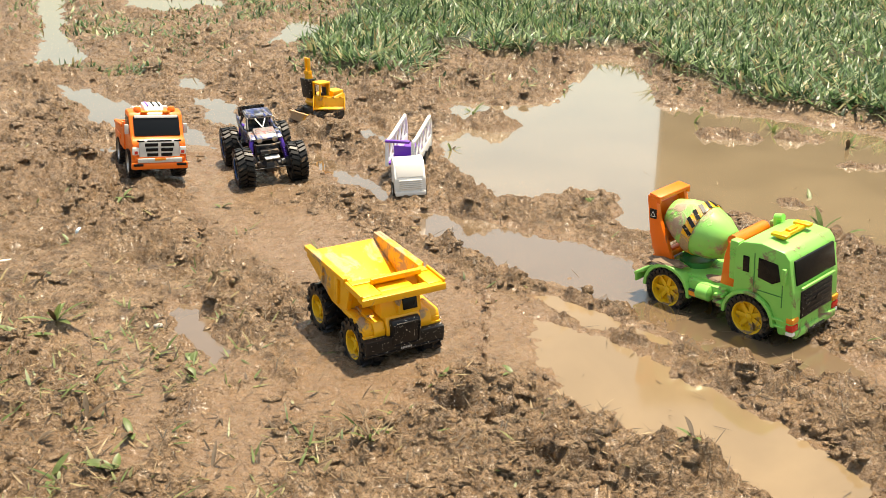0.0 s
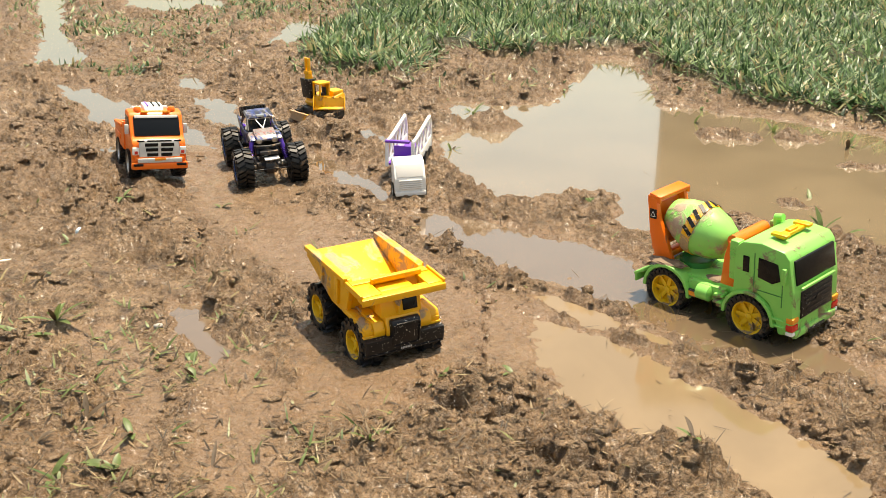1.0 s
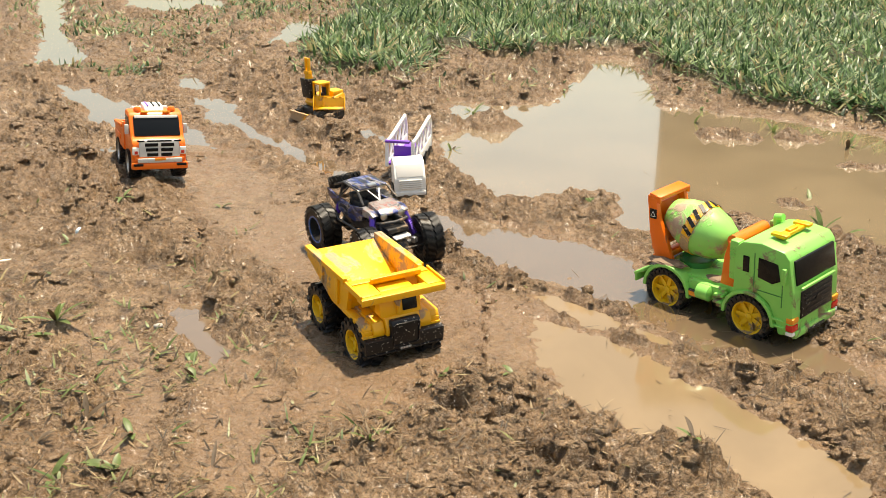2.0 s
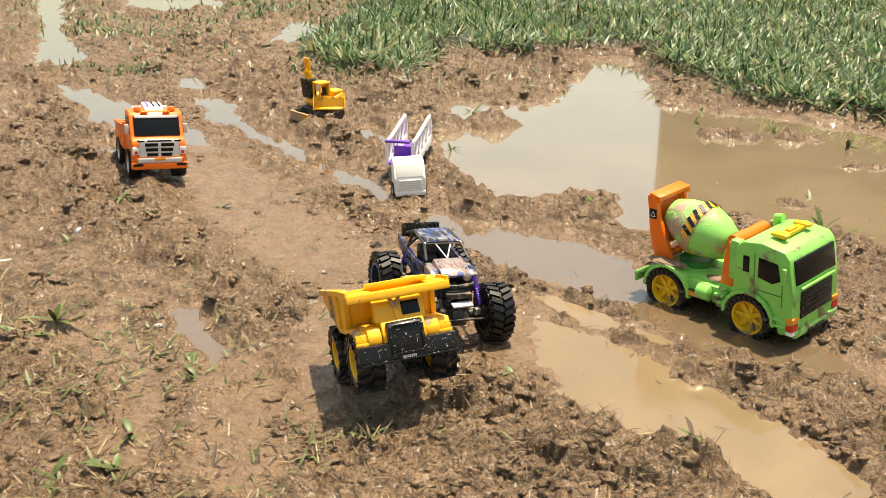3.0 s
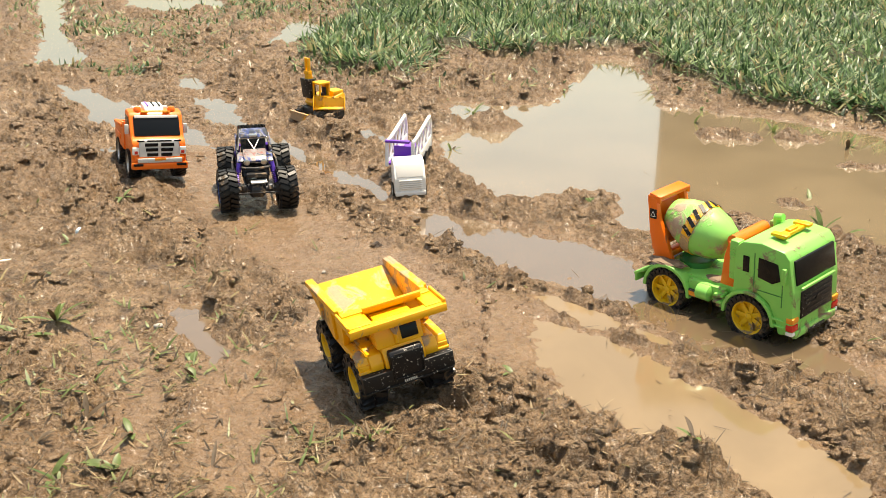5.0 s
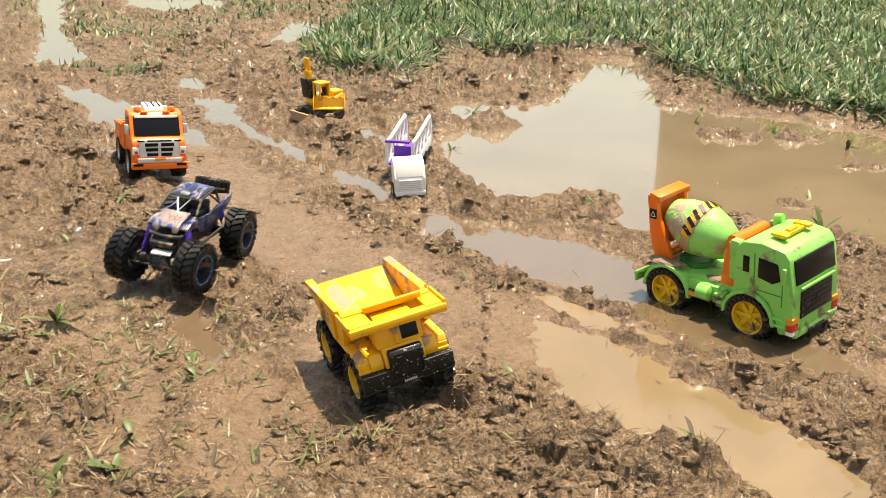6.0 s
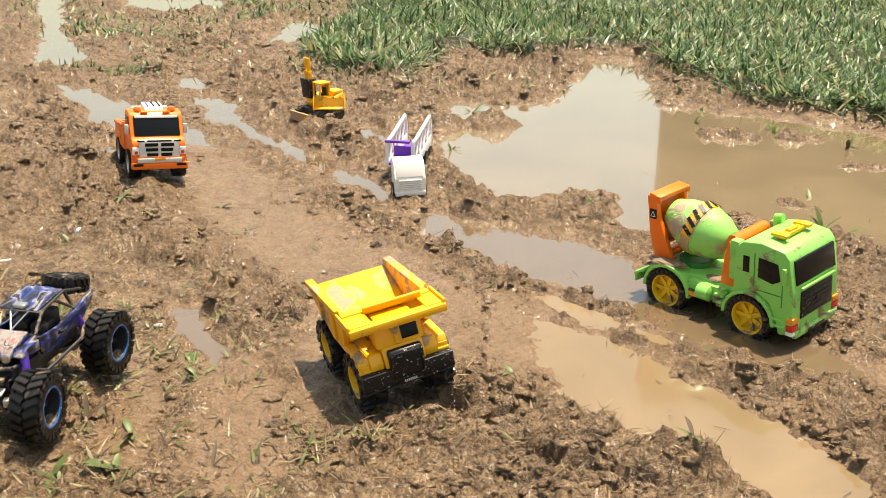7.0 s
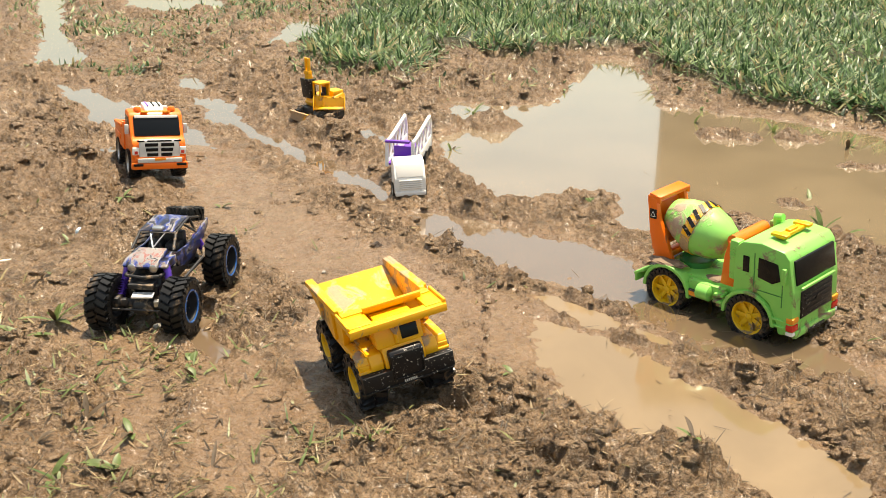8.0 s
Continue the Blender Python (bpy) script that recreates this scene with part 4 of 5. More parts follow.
# ---- green concrete mixer ----
def make_mixer():
    t = thing("mixer_truck", "bright green toy concrete mixer with orange frame in shallow water", "toy truck", "toy vehicles in the mud")
    part("chassis", join(bx(-0.03, 0, 0.072, 0.30, 0.10, 0.022), bx(0.097, 0, 0.052, 0.03, 0.13, 0.018), bx(-0.108, 0, 0.052, 0.03, 0.13, 0.018)), DARK, t)
    part("deck", join(bx(-0.045, 0, 0.088, 0.19, 0.125, 0.016), bx(-0.01, 0, 0.075, 0.09, 0.15, 0.03)), GREEN, t)
    arch = [(0.062 * math.cos(a), 0.062 * math.sin(a)) for a in [math.pi * k / 10 for k in range(11)]]
    inner = [(0.054 * math.cos(a), 0.054 * math.sin(a)) for a in [math.pi * (10 - k) / 10 for k in range(11)]]
    for s in (-1, 1):
        part("rear_fender", join(prism([(-0.108 + x, 0.048 + z) for x, z in arch + inner], s * 0.064 - 0.021, s * 0.064 + 0.021, 0.0015), bx(-0.182, s * 0.064, 0.073, 0.03, 0.04, 0.006, ry=-28), bx(-0.19, s * 0.064, 0.060, 0.006, 0.04, 0.022)), GREEN, t)
        part("front_fender", prism([(0.097 + x, 0.048 + z) for x, z in arch + inner], s * 0.066 - 0.021, s * 0.066 + 0.021, 0.0015), GREEN, t)
        part("fuel_tank", moved(lathe([(0.010, -0.018), (0.017, -0.014), (0.017, 0.014), (0.010, 0.018)], 16), pose(-0.012, s * 0.076, 0.072, 0, 0, 90)), GREEN, t)
        st = part("step", join(bx(0.026, s * 0.078, 0.078, 0.022, 0.014, 0.006), bx(0.026, s * 0.080, 0.064, 0.022, 0.016, 0.006), bx(0.026, s * 0.07, 0.066, 0.026, 0.006, 0.04)), GREEN, t)
        part("battery_box", bx(-0.040, s * 0.078, 0.062, 0.026, 0.008, 0.016), DARK, t, "dark box with an orange printed panel")
        part("printed_panel", bx(-0.040, s * 0.0825, 0.062, 0.020, 0.001, 0.010, 0), LAMP_AMBER, st)
        part("mud_cake", moved(lumpy(0.03, 11 + s), pose(-0.115, s * 0.066, 0.109) @ Matrix.Diagonal((1.5, 0.6, 0.16, 1))), MUD_CAKE, t, "dried mud caked on the fender")
    # cab
    cab = part("cab", join(prism([(0.058, 0.080), (0.062, 0.196), (0.078, 0.212), (0.120, 0.219), (0.172, 0.212), (0.184, 0.198), (0.196, 0.130), (0.198, 0.040), (0.166, 0.034), (0.160, 0.058), (0.142, 0.095), (0.118, 0.108), (0.086, 0.108), (0.068, 0.094)], -0.083, 0.083, 0.008)), GREEN, t)
    part("windscreen", prism([(0.1845, 0.194), (0.1885, 0.193), (0.1965, 0.144), (0.1925, 0.143)], -0.070, 0.070, 0.001), GLASS, cab, "black windscreen")
    gr = part("grille", prism([(0.193, 0.128), (0.1995, 0.127), (0.2015, 0.072), (0.195, 0.066)], -0.056, 0.056, 0.002), BLACK, cab)
    for k in range(5):
        part("slat", bx(0.2005, 0, 0.118 - 0.0105 * k, 0.004, 0.098 - 0.006 * k, 0.004, 0.001, ry=4), BLACK, gr)
    part("emblem", moved(lathe([(0.009, 0), (0.009, 0.003), (0.006, 0.003)], 16), pose(0.2005, 0, 0.100, 0, 0, -90)), BLACK, gr)
    part("lower_bumper", bx(0.197, 0, 0.040, 0.010, 0.150, 0.018, 0.004), GREEN, cab)
    part("trim_strip", bx(0.200, 0, 0.135, 0.006, 0.12, 0.006, 0.002), GREEN, cab)
    part("tow_bar", bx(0.2015, 0, 0.036, 0.006, 0.06, 0.008), BLACK, cab)
    for s in (-1, 1):
        part("headlight", bx(0.192, s * 0.0735, 0.056, 0.016, 0.022, 0.014, 0.002), LAMP_RED, cab, "red and amber lamp")
        part("indicator", bx(0.192, s * 0.0735, 0.0715, 0.016, 0.022, 0.012, 0.002), LAMP_AMBER, cab)
        part("clear_lamp", bx(0.192, s * 0.0735, 0.0435, 0.016, 0.022, 0.008, 0.002), LAMP_CLEAR, cab)
        part("side_window", prism([(0.117, 0.188), (0.160, 0.184), (0.167, 0.150), (0.150, 0.140), (0.117, 0.146)], s * 0.0835 - 0.001, s * 0.0835 + 0.001, 0.0005), GLASS, cab)
        part("rear_window", prism([(0.082, 0.184), (0.096, 0.184), (0.096, 0.150), (0.082, 0.150)], s * 0.0835 - 0.001, s * 0.0835 + 0.001, 0.0005), GLASS, cab)
        part("door_seam", join(bx(0.108, s * 0.0832, 0.155, 0.002, 0.0012, 0.080, 0), bx(0.172, s * 0.0832, 0.125, 0.002, 0.0012, 0.06, 0), bx(0.140, s * 0.0832, 0.118, 0.06, 0.0012, 0.002, 0)), GREEN_DARK, cab)
        part("mirror", join(bx(0.178, s * 0.0885, 0.165, 0.008, 0.010, 0.034)), GREEN, cab)
        part("air_stack", join(bx(0.058, s * 0.07, 0.165, 0.022, 0.022, 0.085, 0.004), *[bx(0.058, s * 0.0815, 0.175 + 0.006 * k, 0.018, 0.002, 0.003, 0) for k in range(4)]), GREEN, cab)
        part("cab_step", join(bx(0.165, s * 0.083, 0.068, 0.03, 0.008, 0.005), bx(0.168, s * 0.083, 0.054, 0.026, 0.008, 0.005)), GREEN, cab)
    part("exhaust", join(rod((0.068, 0.055, 0.20), (0.068, 0.055, 0.222), 0.008, 14), rod((0.064, 0.055, 0.220), (0.082, 0.055, 0.223), 0.008, 14)), GREEN, t)
    bar = part("roof_beacon", join(bx(0.135, 0, 0.223, 0.018, 0.086, 0.008), bx(0.135, 0, 0.228, 0.012, 0.03, 0.008), bx(0.135, 0.040, 0.227, 0.036, 0.016, 0.007), bx(0.135, -0.040, 0.227, 0.036, 0.016, 0.007)), YELLOW, t, "yellow plastic light bar on the roof")
    # drum on its orange frame
    axis = pose(-0.080, 0, 0.176, 0, 15, 0)
    drum = part("drum", moved(moved(lathe([(0.016, -0.078), (0.034, -0.074), (0.047, -0.045), (0.058, -0.005), (0.058, 0.012), (0.050, 0.045), (0.034, 0.076), (0.028, 0.080)], 36), pose(0, 0, 0, 0, 0, -90)), axis), GREEN_DRUM, t, "green drum with striped band, muddy")
    band = lathe([(0.0595, -0.010), (0.0600, -0.004), (0.0600, 0.008), (0.0595, 0.013), (0.056, 0.013), (0.056, -0.010)], 36, closed=True)
    part("warning_band", moved(moved(band, pose(0, 0, 0, 0, 0, -90)), axis), YELLOW_MUDDY, drum)
    for k in range(-2, 5):
        part("stripe", moved(moved(bx(0, 0, 0, 0.0255, 0.0085, 0.0012, 0, rz=-28), pose(0.0015, 0, 0.0602)), axis @ pose(0, 0, 0, 19 * k)), BLACK, drum)
    part("front_frame", join(prism([(0.014, 0.094), (0.048, 0.094), (0.050, 0.188), (0.032, 0.194), (0.022, 0.160)], -0.062, 0.062, 0.003), moved(lathe([(0.014, -0.055), (0.014, 0.055)], 16), pose(0.038, 0, 0.192))), ORANGE, t, "orange plastic drum support")
    hop = part("rear_frame", join(*[prism([(-0.150, 0.090), (-0.108, 0.090), (-0.128, 0.140), (-0.150, 0.195), (-0.160, 0.240), (-0.182, 0.240), (-0.176, 0.160), (-0.162, 0.110)], s * 0.048 - 0.006, s * 0.048 + 0.006, 0.002) for s in (-1, 1)],
                                  bx(-0.172, 0, 0.170, 0.010, 0.10, 0.10, ry=-6), bx(-0.160, 0, 0.100, 0.02, 0.10, 0.016), bx(-0.160, 0, 0.13, 0.016, 0.10, 0.006)), ORANGE, t, "orange plastic rear hopper frame")
    part("hopper", join(bx(-0.164, 0, 0.243, 0.030, 0.104, 0.010, ry=10), bx(-0.178, 0, 0.236, 0.008, 0.108, 0.018), bx(-0.164, 0.050, 0.238, 0.03, 0.006, 0.016), bx(-0.164, -0.050, 0.238, 0.03, 0.006, 0.016)), ORANGE, hop)
    for s in (-1, 1):
        part("warning_sign", bx(-0.166, s * 0.0545, 0.205, 0.018, 0.001, 0.022, 0), BLACK, hop, "black warning sign with a triangle")
        part("triangle", join(*[rod(a, b, 0.0007, 4) for a, b in (((-0.172, s * 0.0553, 0.199), (-0.160, s * 0.0553, 0.199)), ((-0.160, s * 0.0553, 0.199), (-0.166, s * 0.0553, 0.211)), ((-0.166, s * 0.0553, 0.211), (-0.172, s * 0.0553, 0.199)))]), WHITE, hop)
    part("turntable", moved(lathe([(0.040, 0), (0.040, 0.014), (0.034, 0.014), (0.034, 0.004), (0.0, 0.004)], 28), pose(-0.085, 0, 0.094, 90)), GREEN_DARK, t)
    part("mud_cake", moved(lumpy(0.02, 15), pose(0.0, -0.05, 0.097) @ Matrix.Diagonal((1.2, 0.7, 0.3, 1))), MUD_CAKE, t, "clod of mud lying on the deck")
    for x in (0.097, -0.108):
        for s in (-1, 1):
            make_wheel(t, x, s * 0.066, 0.050, 0.050, 0.042, TYRE_MUDDY, RIM_YELLOW, RIM_YELLOW, 22, 0.003, 7, rim_label="yellow plastic rim with dark mud", rim=0.78)
    return t


def lumpy(r, seed):
    bm = bmesh.new()
    bmesh.ops.create_icosphere(bm, subdivisions=3, radius=r)
    for v in bm.verts:
        k = 1 + 0.35 * noise.noise(v.co * 70 + Vector((seed, 0, seed))) + 0.2 * noise.noise(v.co * 170 + Vector((0, seed, 0)))
        v.co *= k
    return bm


# ---- orange truck ----
def make_orange_truck():
    t = thing("pickup_truck", "orange toy pickup truck with a silver grille and black windscreen", "toy truck", "toy vehicles in the mud")
    part("chassis", bx(-0.01, 0, 0.055, 0.29, 0.09, 0.02), DARK, t)
    cab = part("cab", join(prism([(0.02, 0.055), (0.02, 0.150), (0.030, 0.205), (0.045, 0.212), (0.092, 0.210), (0.106, 0.200), (0.134, 0.138), (0.150, 0.132), (0.160, 0.120), (0.164, 0.050), (0.152, 0.045), (0.130, 0.045), (0.120, 0.085), (0.070, 0.085), (0.062, 0.055)], -0.082, 0.082, 0.006)), ORANGE, t)
    part("windscreen", prism([(0.1075, 0.197), (0.111, 0.198), (0.138, 0.141), (0.134, 0.140)], -0.070, 0.070, 0.001), GLASS, cab, "black windscreen with a pale top strip")
    part("sun_strip", prism([(0.109, 0.2005), (0.1135, 0.2005), (0.1165, 0.193), (0.112, 0.193)], -0.066, 0.066, 0.0005), SILVER, cab)
    gr = part("grille", prism([(0.158, 0.134), (0.1655, 0.131), (0.169, 0.078), (0.160, 0.076)], -0.062, 0.062, 0.003), SILVER, cab, "silver grille with black slots")
    for k in range(3):
        for s in (-1, 1):
            part("slot", bx(0.1675, s * (0.0245 - 0.0015 * k), 0.118 - 0.0155 * k, 0.005, 0.040 - 0.003 * k, 0.010, 0.001, ry=4), GLASS, gr)
    for s in (-1, 0, 1):
        part("vent", bx(0.163, s * 0.056, 0.1295, 0.008, 0.022 if s else 0.075, 0.005, 0.001), GLASS, gr)
    bp = part("bumper", join(bx(0.163, 0, 0.052, 0.020, 0.172, 0.022, 0.004), bx(0.165, 0, 0.072, 0.012, 0.150, 0.018, 0.004)), ORANGE, cab)
    part("bumper_trim", bx(0.1735, 0, 0.070, 0.006, 0.135, 0.014, 0.002), SILVER, bp)
    part("plate", bx(0.1775, 0, 0.074, 0.002, 0.034, 0.008, 0.001), LAMP_AMBER, bp)
    for s in (-1, 1):
        part("fog_lamp", bx(0.173, s * 0.066, 0.056, 0.006, 0.030, 0.008, 0.002), GLASS, bp)
        part("headlight", join(bx(0.160, s * 0.072, 0.098, 0.014, 0.020, 0.024, 0.003)), LAMP_CLEAR, cab)
        part("lamp_core", bx(0.1665, s * 0.071, 0.094, 0.003, 0.010, 0.010, 0.001), LAMP_RED, cab)
        part("roof_beacon", moved(lathe([(0.012, 0), (0.012, 0.008), (0.008, 0.014), (0.0, 0.016)], 16), pose(0.085, s * 0.052, 0.209, 90)), ORANGE, cab)
        part("side_window", prism([(0.045, 0.195), (0.098, 0.192), (0.118, 0.148), (0.045, 0.148)], s * 0.0825 - 0.001, s * 0.0825 + 0.001, 0.0005), GLASS, cab)
        part("mirror", bx(0.112, s * 0.090, 0.158, 0.008, 0.012, 0.03), SILVER, cab)
        part("running_lamp", bx(0.102, s * 0.034, 0.2095, 0.01, 0.022, 0.005, 0.001), LAMP_AMBER, cab)
        bed = part("bed_side", join(prism([(-0.165, 0.075), (-0.165, 0.140), (-0.02, 0.158), (0.02, 0.165), (0.02, 0.075)], s * 0.080 - 0.006, s * 0.080 + 0.006, 0.002), bx(-0.08, s * 0.085, 0.142, 0.15, 0.012, 0.012, 0.003, ry=-5), bx(-0.09, s * 0.086, 0.105, 0.11, 0.008, 0.02, 0.004)), ORANGE, t)
    part("bed_floor", join(bx(-0.072, 0, 0.085, 0.186, 0.15, 0.012), bx(-0.162, 0, 0.11, 0.010, 0.155, 0.055)), ORANGE, t)
    sc = part("air_scoop", join(prism([(0.01, 0.205), (0.085, 0.208), (0.075, 0.224), (0.01, 0.226)], -0.030, 0.030, 0.004)), WHITE, t, "white roof scoop with blue and black stripes")
    for k in range(3):
        part("stripe", bx(0.045, -0.018 + 0.018 * k, 0.2255, 0.065, 0.006, 0.002, 0.0005, ry=1.5), GLASS if k else PURPLE, sc)
    part("roll_bar", tube([(0.0, -0.06, 0.15), (-0.005, -0.055, 0.205), (-0.005, 0.055, 0.205), (0.0, 0.06, 0.15)], 0.006), SILVER, t)
    for x in (0.095, -0.100):
        for s in (-1, 1):
            make_wheel(t, x, s * 0.070, 0.046, 0.046, 0.036, TYRE, CHROME, CHROME, 22, 0.003, 6, rim_label="silver rim")
    return t


# ---- yellow excavator ----
def make_excavator():
    t = thing("excavator", "small yellow toy excavator with black tracks and raised arm", "toy digger", "toy vehicles in the mud")
    for s in (-1, 1):
        tr = part("track", join(prism([(-0.065, 0.012), (-0.055, 0.0), (0.055, 0.0), (0.065, 0.012), (0.065, 0.030), (0.055, 0.042), (-0.055, 0.042), (-0.065, 0.030)], s * 0.052 - 0.016, s * 0.052 + 0.016, 0.003),
                                *[bx(-0.05 + 0.0125 * k, s * 0.052, 0.043, 0.006, 0.034, 0.004, 0) for k in range(9)], *[bx(0.0655, s * 0.052, 0.012 + 0.010 * k, 0.004, 0.034, 0.005, 0) for k in range(3)]), TYRE_MUDDY, t)
        for k in range(4):
            part("roller", moved(lathe([(0.013, -0.002), (0.013, 0.002)], 14), pose(-0.045 + 0.03 * k, s * 0.069, 0.021)), DARK, tr)
    part("undercarriage", bx(0, 0, 0.035, 0.10, 0.08, 0.02), DARK, t)
    part("dozer_blade", join(prism([(0.082, 0.002), (0.094, 0.0), (0.090, 0.018), (0.096, 0.036), (0.086, 0.036), (0.080, 0.018)], -0.068, 0.068, 0.002), bx(0.07, 0.03, 0.02, 0.03, 0.01, 0.01), bx(0.07, -0.03, 0.02, 0.03, 0.01, 0.01)), YELLOW_MUDDY, t)
    up = part("upper_body", join(bx(-0.025, 0, 0.066, 0.10, 0.108, 0.030, 0.005), prism([(-0.078, 0.052), (-0.066, 0.045), (0.02, 0.045), (0.03, 0.060), (0.02, 0.075), (-0.070, 0.098), (-0.080, 0.092)], -0.056, 0.056, 0.004), bx(-0.05, 0.028, 0.098, 0.05, 0.05, 0.02, 0.004)), YELLOW, t)
    cab = part("cab", join(*[bx(x, y, 0.110, 0.006, 0.006, 0.062, 0.001) for x in (-0.012, 0.030) for y in (0.006, 0.046)], bx(0.009, 0.026, 0.142, 0.052, 0.050, 0.008, 0.003), bx(0.009, 0.026, 0.086, 0.05, 0.048, 0.016, 0.003), bx(-0.012, 0.026, 0.112, 0.004, 0.04, 0.06, 0.001)), YELLOW, up)
    part("seat", join(bx(0.004, 0.026, 0.098, 0.02, 0.02, 0.01), bx(-0.004, 0.026, 0.110, 0.006, 0.02, 0.028)), DARK, cab)
    boom = part("boom", join(bx(0.032, -0.022, 0.112, 0.030, 0.052, 0.060, 0.003, ry=8), bx(0.036, -0.022, 0.145, 0.030, 0.054, 0.02, 0.003)), BLACK, up, "black plastic boom")
    part("arm", join(prism([(0.02, 0.150), (0.045, 0.150), (0.040, 0.185), (0.030, 0.190)], -0.030, -0.006, 0.002), bx(0.036, -0.026, 0.205, 0.012, 0.008, 0.055, 0.002), bx(0.036, -0.010, 0.205, 0.012, 0.008, 0.055, 0.002), bx(0.036, -0.018, 0.178, 0.02, 0.028, 0.014, 0.002),
                     rod((0.036, -0.032, 0.23), (0.036, -0.004, 0.23), 0.003)), YELLOW, boom, "yellow arm pointing straight up")
    turned = pose(0.0, 0.062, 0.070, 0, 0, 47)
    bucket = part("bucket", moved(prism([(0.0, 0.020), (0.005, 0.020), (0.007, -0.012), (0.026, -0.016), (0.027, -0.022), (0.0, -0.021)], -0.056, 0.056, 0.001), turned), YELLOW, t, "yellow dozer bucket")
    for s in (-1, 1):
        part("cheek", moved(prism([(0.0, 0.024), (0.008, 0.026), (0.030, -0.012), (0.028, -0.023), (0.0, -0.022)], s * 0.058 - 0.002, s * 0.058 + 0.002, 0.0008), turned), YELLOW, bucket)
    for k in range(4):
        part("tooth", moved(bx(0.004, -0.042 + 0.028 * k, 0.023, 0.006, 0.012, 0.006, 0.001), turned), YELLOW, bucket)
    part("engine_cover", join(bx(-0.064, 0, 0.082, 0.03, 0.100, 0.012, 0.003), *[bx(-0.081, -0.03 + 0.015 * k, 0.075, 0.003, 0.006, 0.03, 0) for k in range(5)]), YELLOW, up)
    return t


# ---- white car transporter ----
def make_transporter():
    t = thing("car_transporter", "small white toy car transporter with purple bed and high ramps", "toy truck", "toy vehicles in the mud")
    part("chassis", bx(0.04, 0, 0.030, 0.17, 0.06, 0.016), DARK, t)
    cab = part("cab", join(prism([(0.055, 0.022), (0.055, 0.112), (0.064, 0.118), (0.100, 0.116), (0.112, 0.108), (0.138, 0.070), (0.142, 0.022), (0.122, 0.018), (0.116, 0.036), (0.084, 0.036), (0.078, 0.022)], -0.047, 0.047, 0.004)), WHITE, t)
    part("windscreen", prism([(0.1135, 0.107), (0.116, 0.107), (0.138, 0.074), (0.135, 0.073)], -0.040, 0.040, 0.001), SILVER, cab, "white moulded windscreen")
    gr = part("grille", bx(0.1405, 0, 0.052, 0.004, 0.066, 0.030, 0.001, ry=-3), SILVER, cab)
    for k in range(5):
        part("slat", bx(0.1425, 0, 0.064 - 0.006 * k, 0.003, 0.07, 0.003, 0.0008), WHITE, gr)
    part("bumper", bx(0.141, 0, 0.024, 0.010, 0.092, 0.014, 0.003), WHITE, cab)
    turn = pose(-0.0713, -0.003, 0, 0, 0, -22)          # the trailer stands askew behind the cab
    for s in (-1, 1):
        y = s * 0.042
        part("headlight", bx(0.142, s * 0.035, 0.030, 0.005, 0.014, 0.008, 0.002), SILVER, cab)
        side = part("ramp_side", moved(join(tube([(0.0, y, 0.122), (-0.05, y, 0.124), (-0.225, y, 0.148)], 0.006, 6), tube([(-0.225, y, 0.148), (-0.238, y, 0.10), (-0.232, y, 0.045)], 0.006, 6), rod((0.0, y, 0.122), (0.012, y, 0.045), 0.006, 6),
                                            prism([(-0.232, 0.042), (0.012, 0.042), (0.012, 0.060), (-0.10, 0.066), (-0.235, 0.085)], y - 0.004, y + 0.004, 0.001)), turn), WHITE, t, "white trussed ramp side")
        for k in range(4):
            x0 = -0.03 - 0.05 * k
            part("strut", moved(rod((x0, y, 0.062 + 0.004 * k), (x0 - 0.038, y, 0.126 + 0.005 * k), 0.0042, 6), turn), WHITE, side)
            part("strut", moved(rod((x0 - 0.045, y, 0.066 + 0.004 * k), (x0 - 0.010, y, 0.118 + 0.005 * k), 0.0032, 6), turn), WHITE, side)
    part("bed_floor", moved(join(bx(-0.11, 0, 0.052, 0.24, 0.078, 0.008), bx(-0.06, 0, 0.072, 0.006, 0.074, 0.04)), turn), PURPLE, t, "purple plastic bed")
    part("cross_bar", moved(bx(0.002, -0.008, 0.124, 0.014, 0.080, 0.009, 0.003), turn), PURPLE, t, "purple cross bar")
    for x in (0.100,):
        for s in (-1, 1):
            make_wheel(t, x, s * 0.042, 0.024, 0.024, 0.018, TYRE, CHROME, CHROME, 20, 0.0015, 5, rim_label="silver rim")
    for x in (-0.20, -0.145):
        for s in (-1, 1):
            w = make_wheel(t, x, s * 0.042, 0.026, 0.026, 0.018, TYRE, CHROME, CHROME, 20, 0.0015, 5, rim_label="silver rim")
            w.matrix_basis = turn @ w.matrix_basis
    return t


# ---- rock crawler ----
WHEELS = [(0.132, 0.089), (0.132, -0.089), (-0.132, 0.089), (-0.132, -0.089)]
WHEEL_R = 0.066


def low(bm):
    """The shell sits low and short between the wheels."""
    for v in bm.verts:
        if v.co.z > 0.125:
            v.co.z = 0.125 + (v.co.z - 0.125) * 0.72
        if v.co.x > 0.05:
            v.co.x = 0.05 + (v.co.x - 0.05) * 0.72
        v.co.z += 0.018 * min(1.0, max(0.0, (v.co.x - 0.02) / 0.05)) * (1.0 if v.co.z < 0.19 else 0.0)
        v.co.y *= 0.88
    return bm


def shell_part(name, bm, *more):
    return part(name, low(bm), *more)


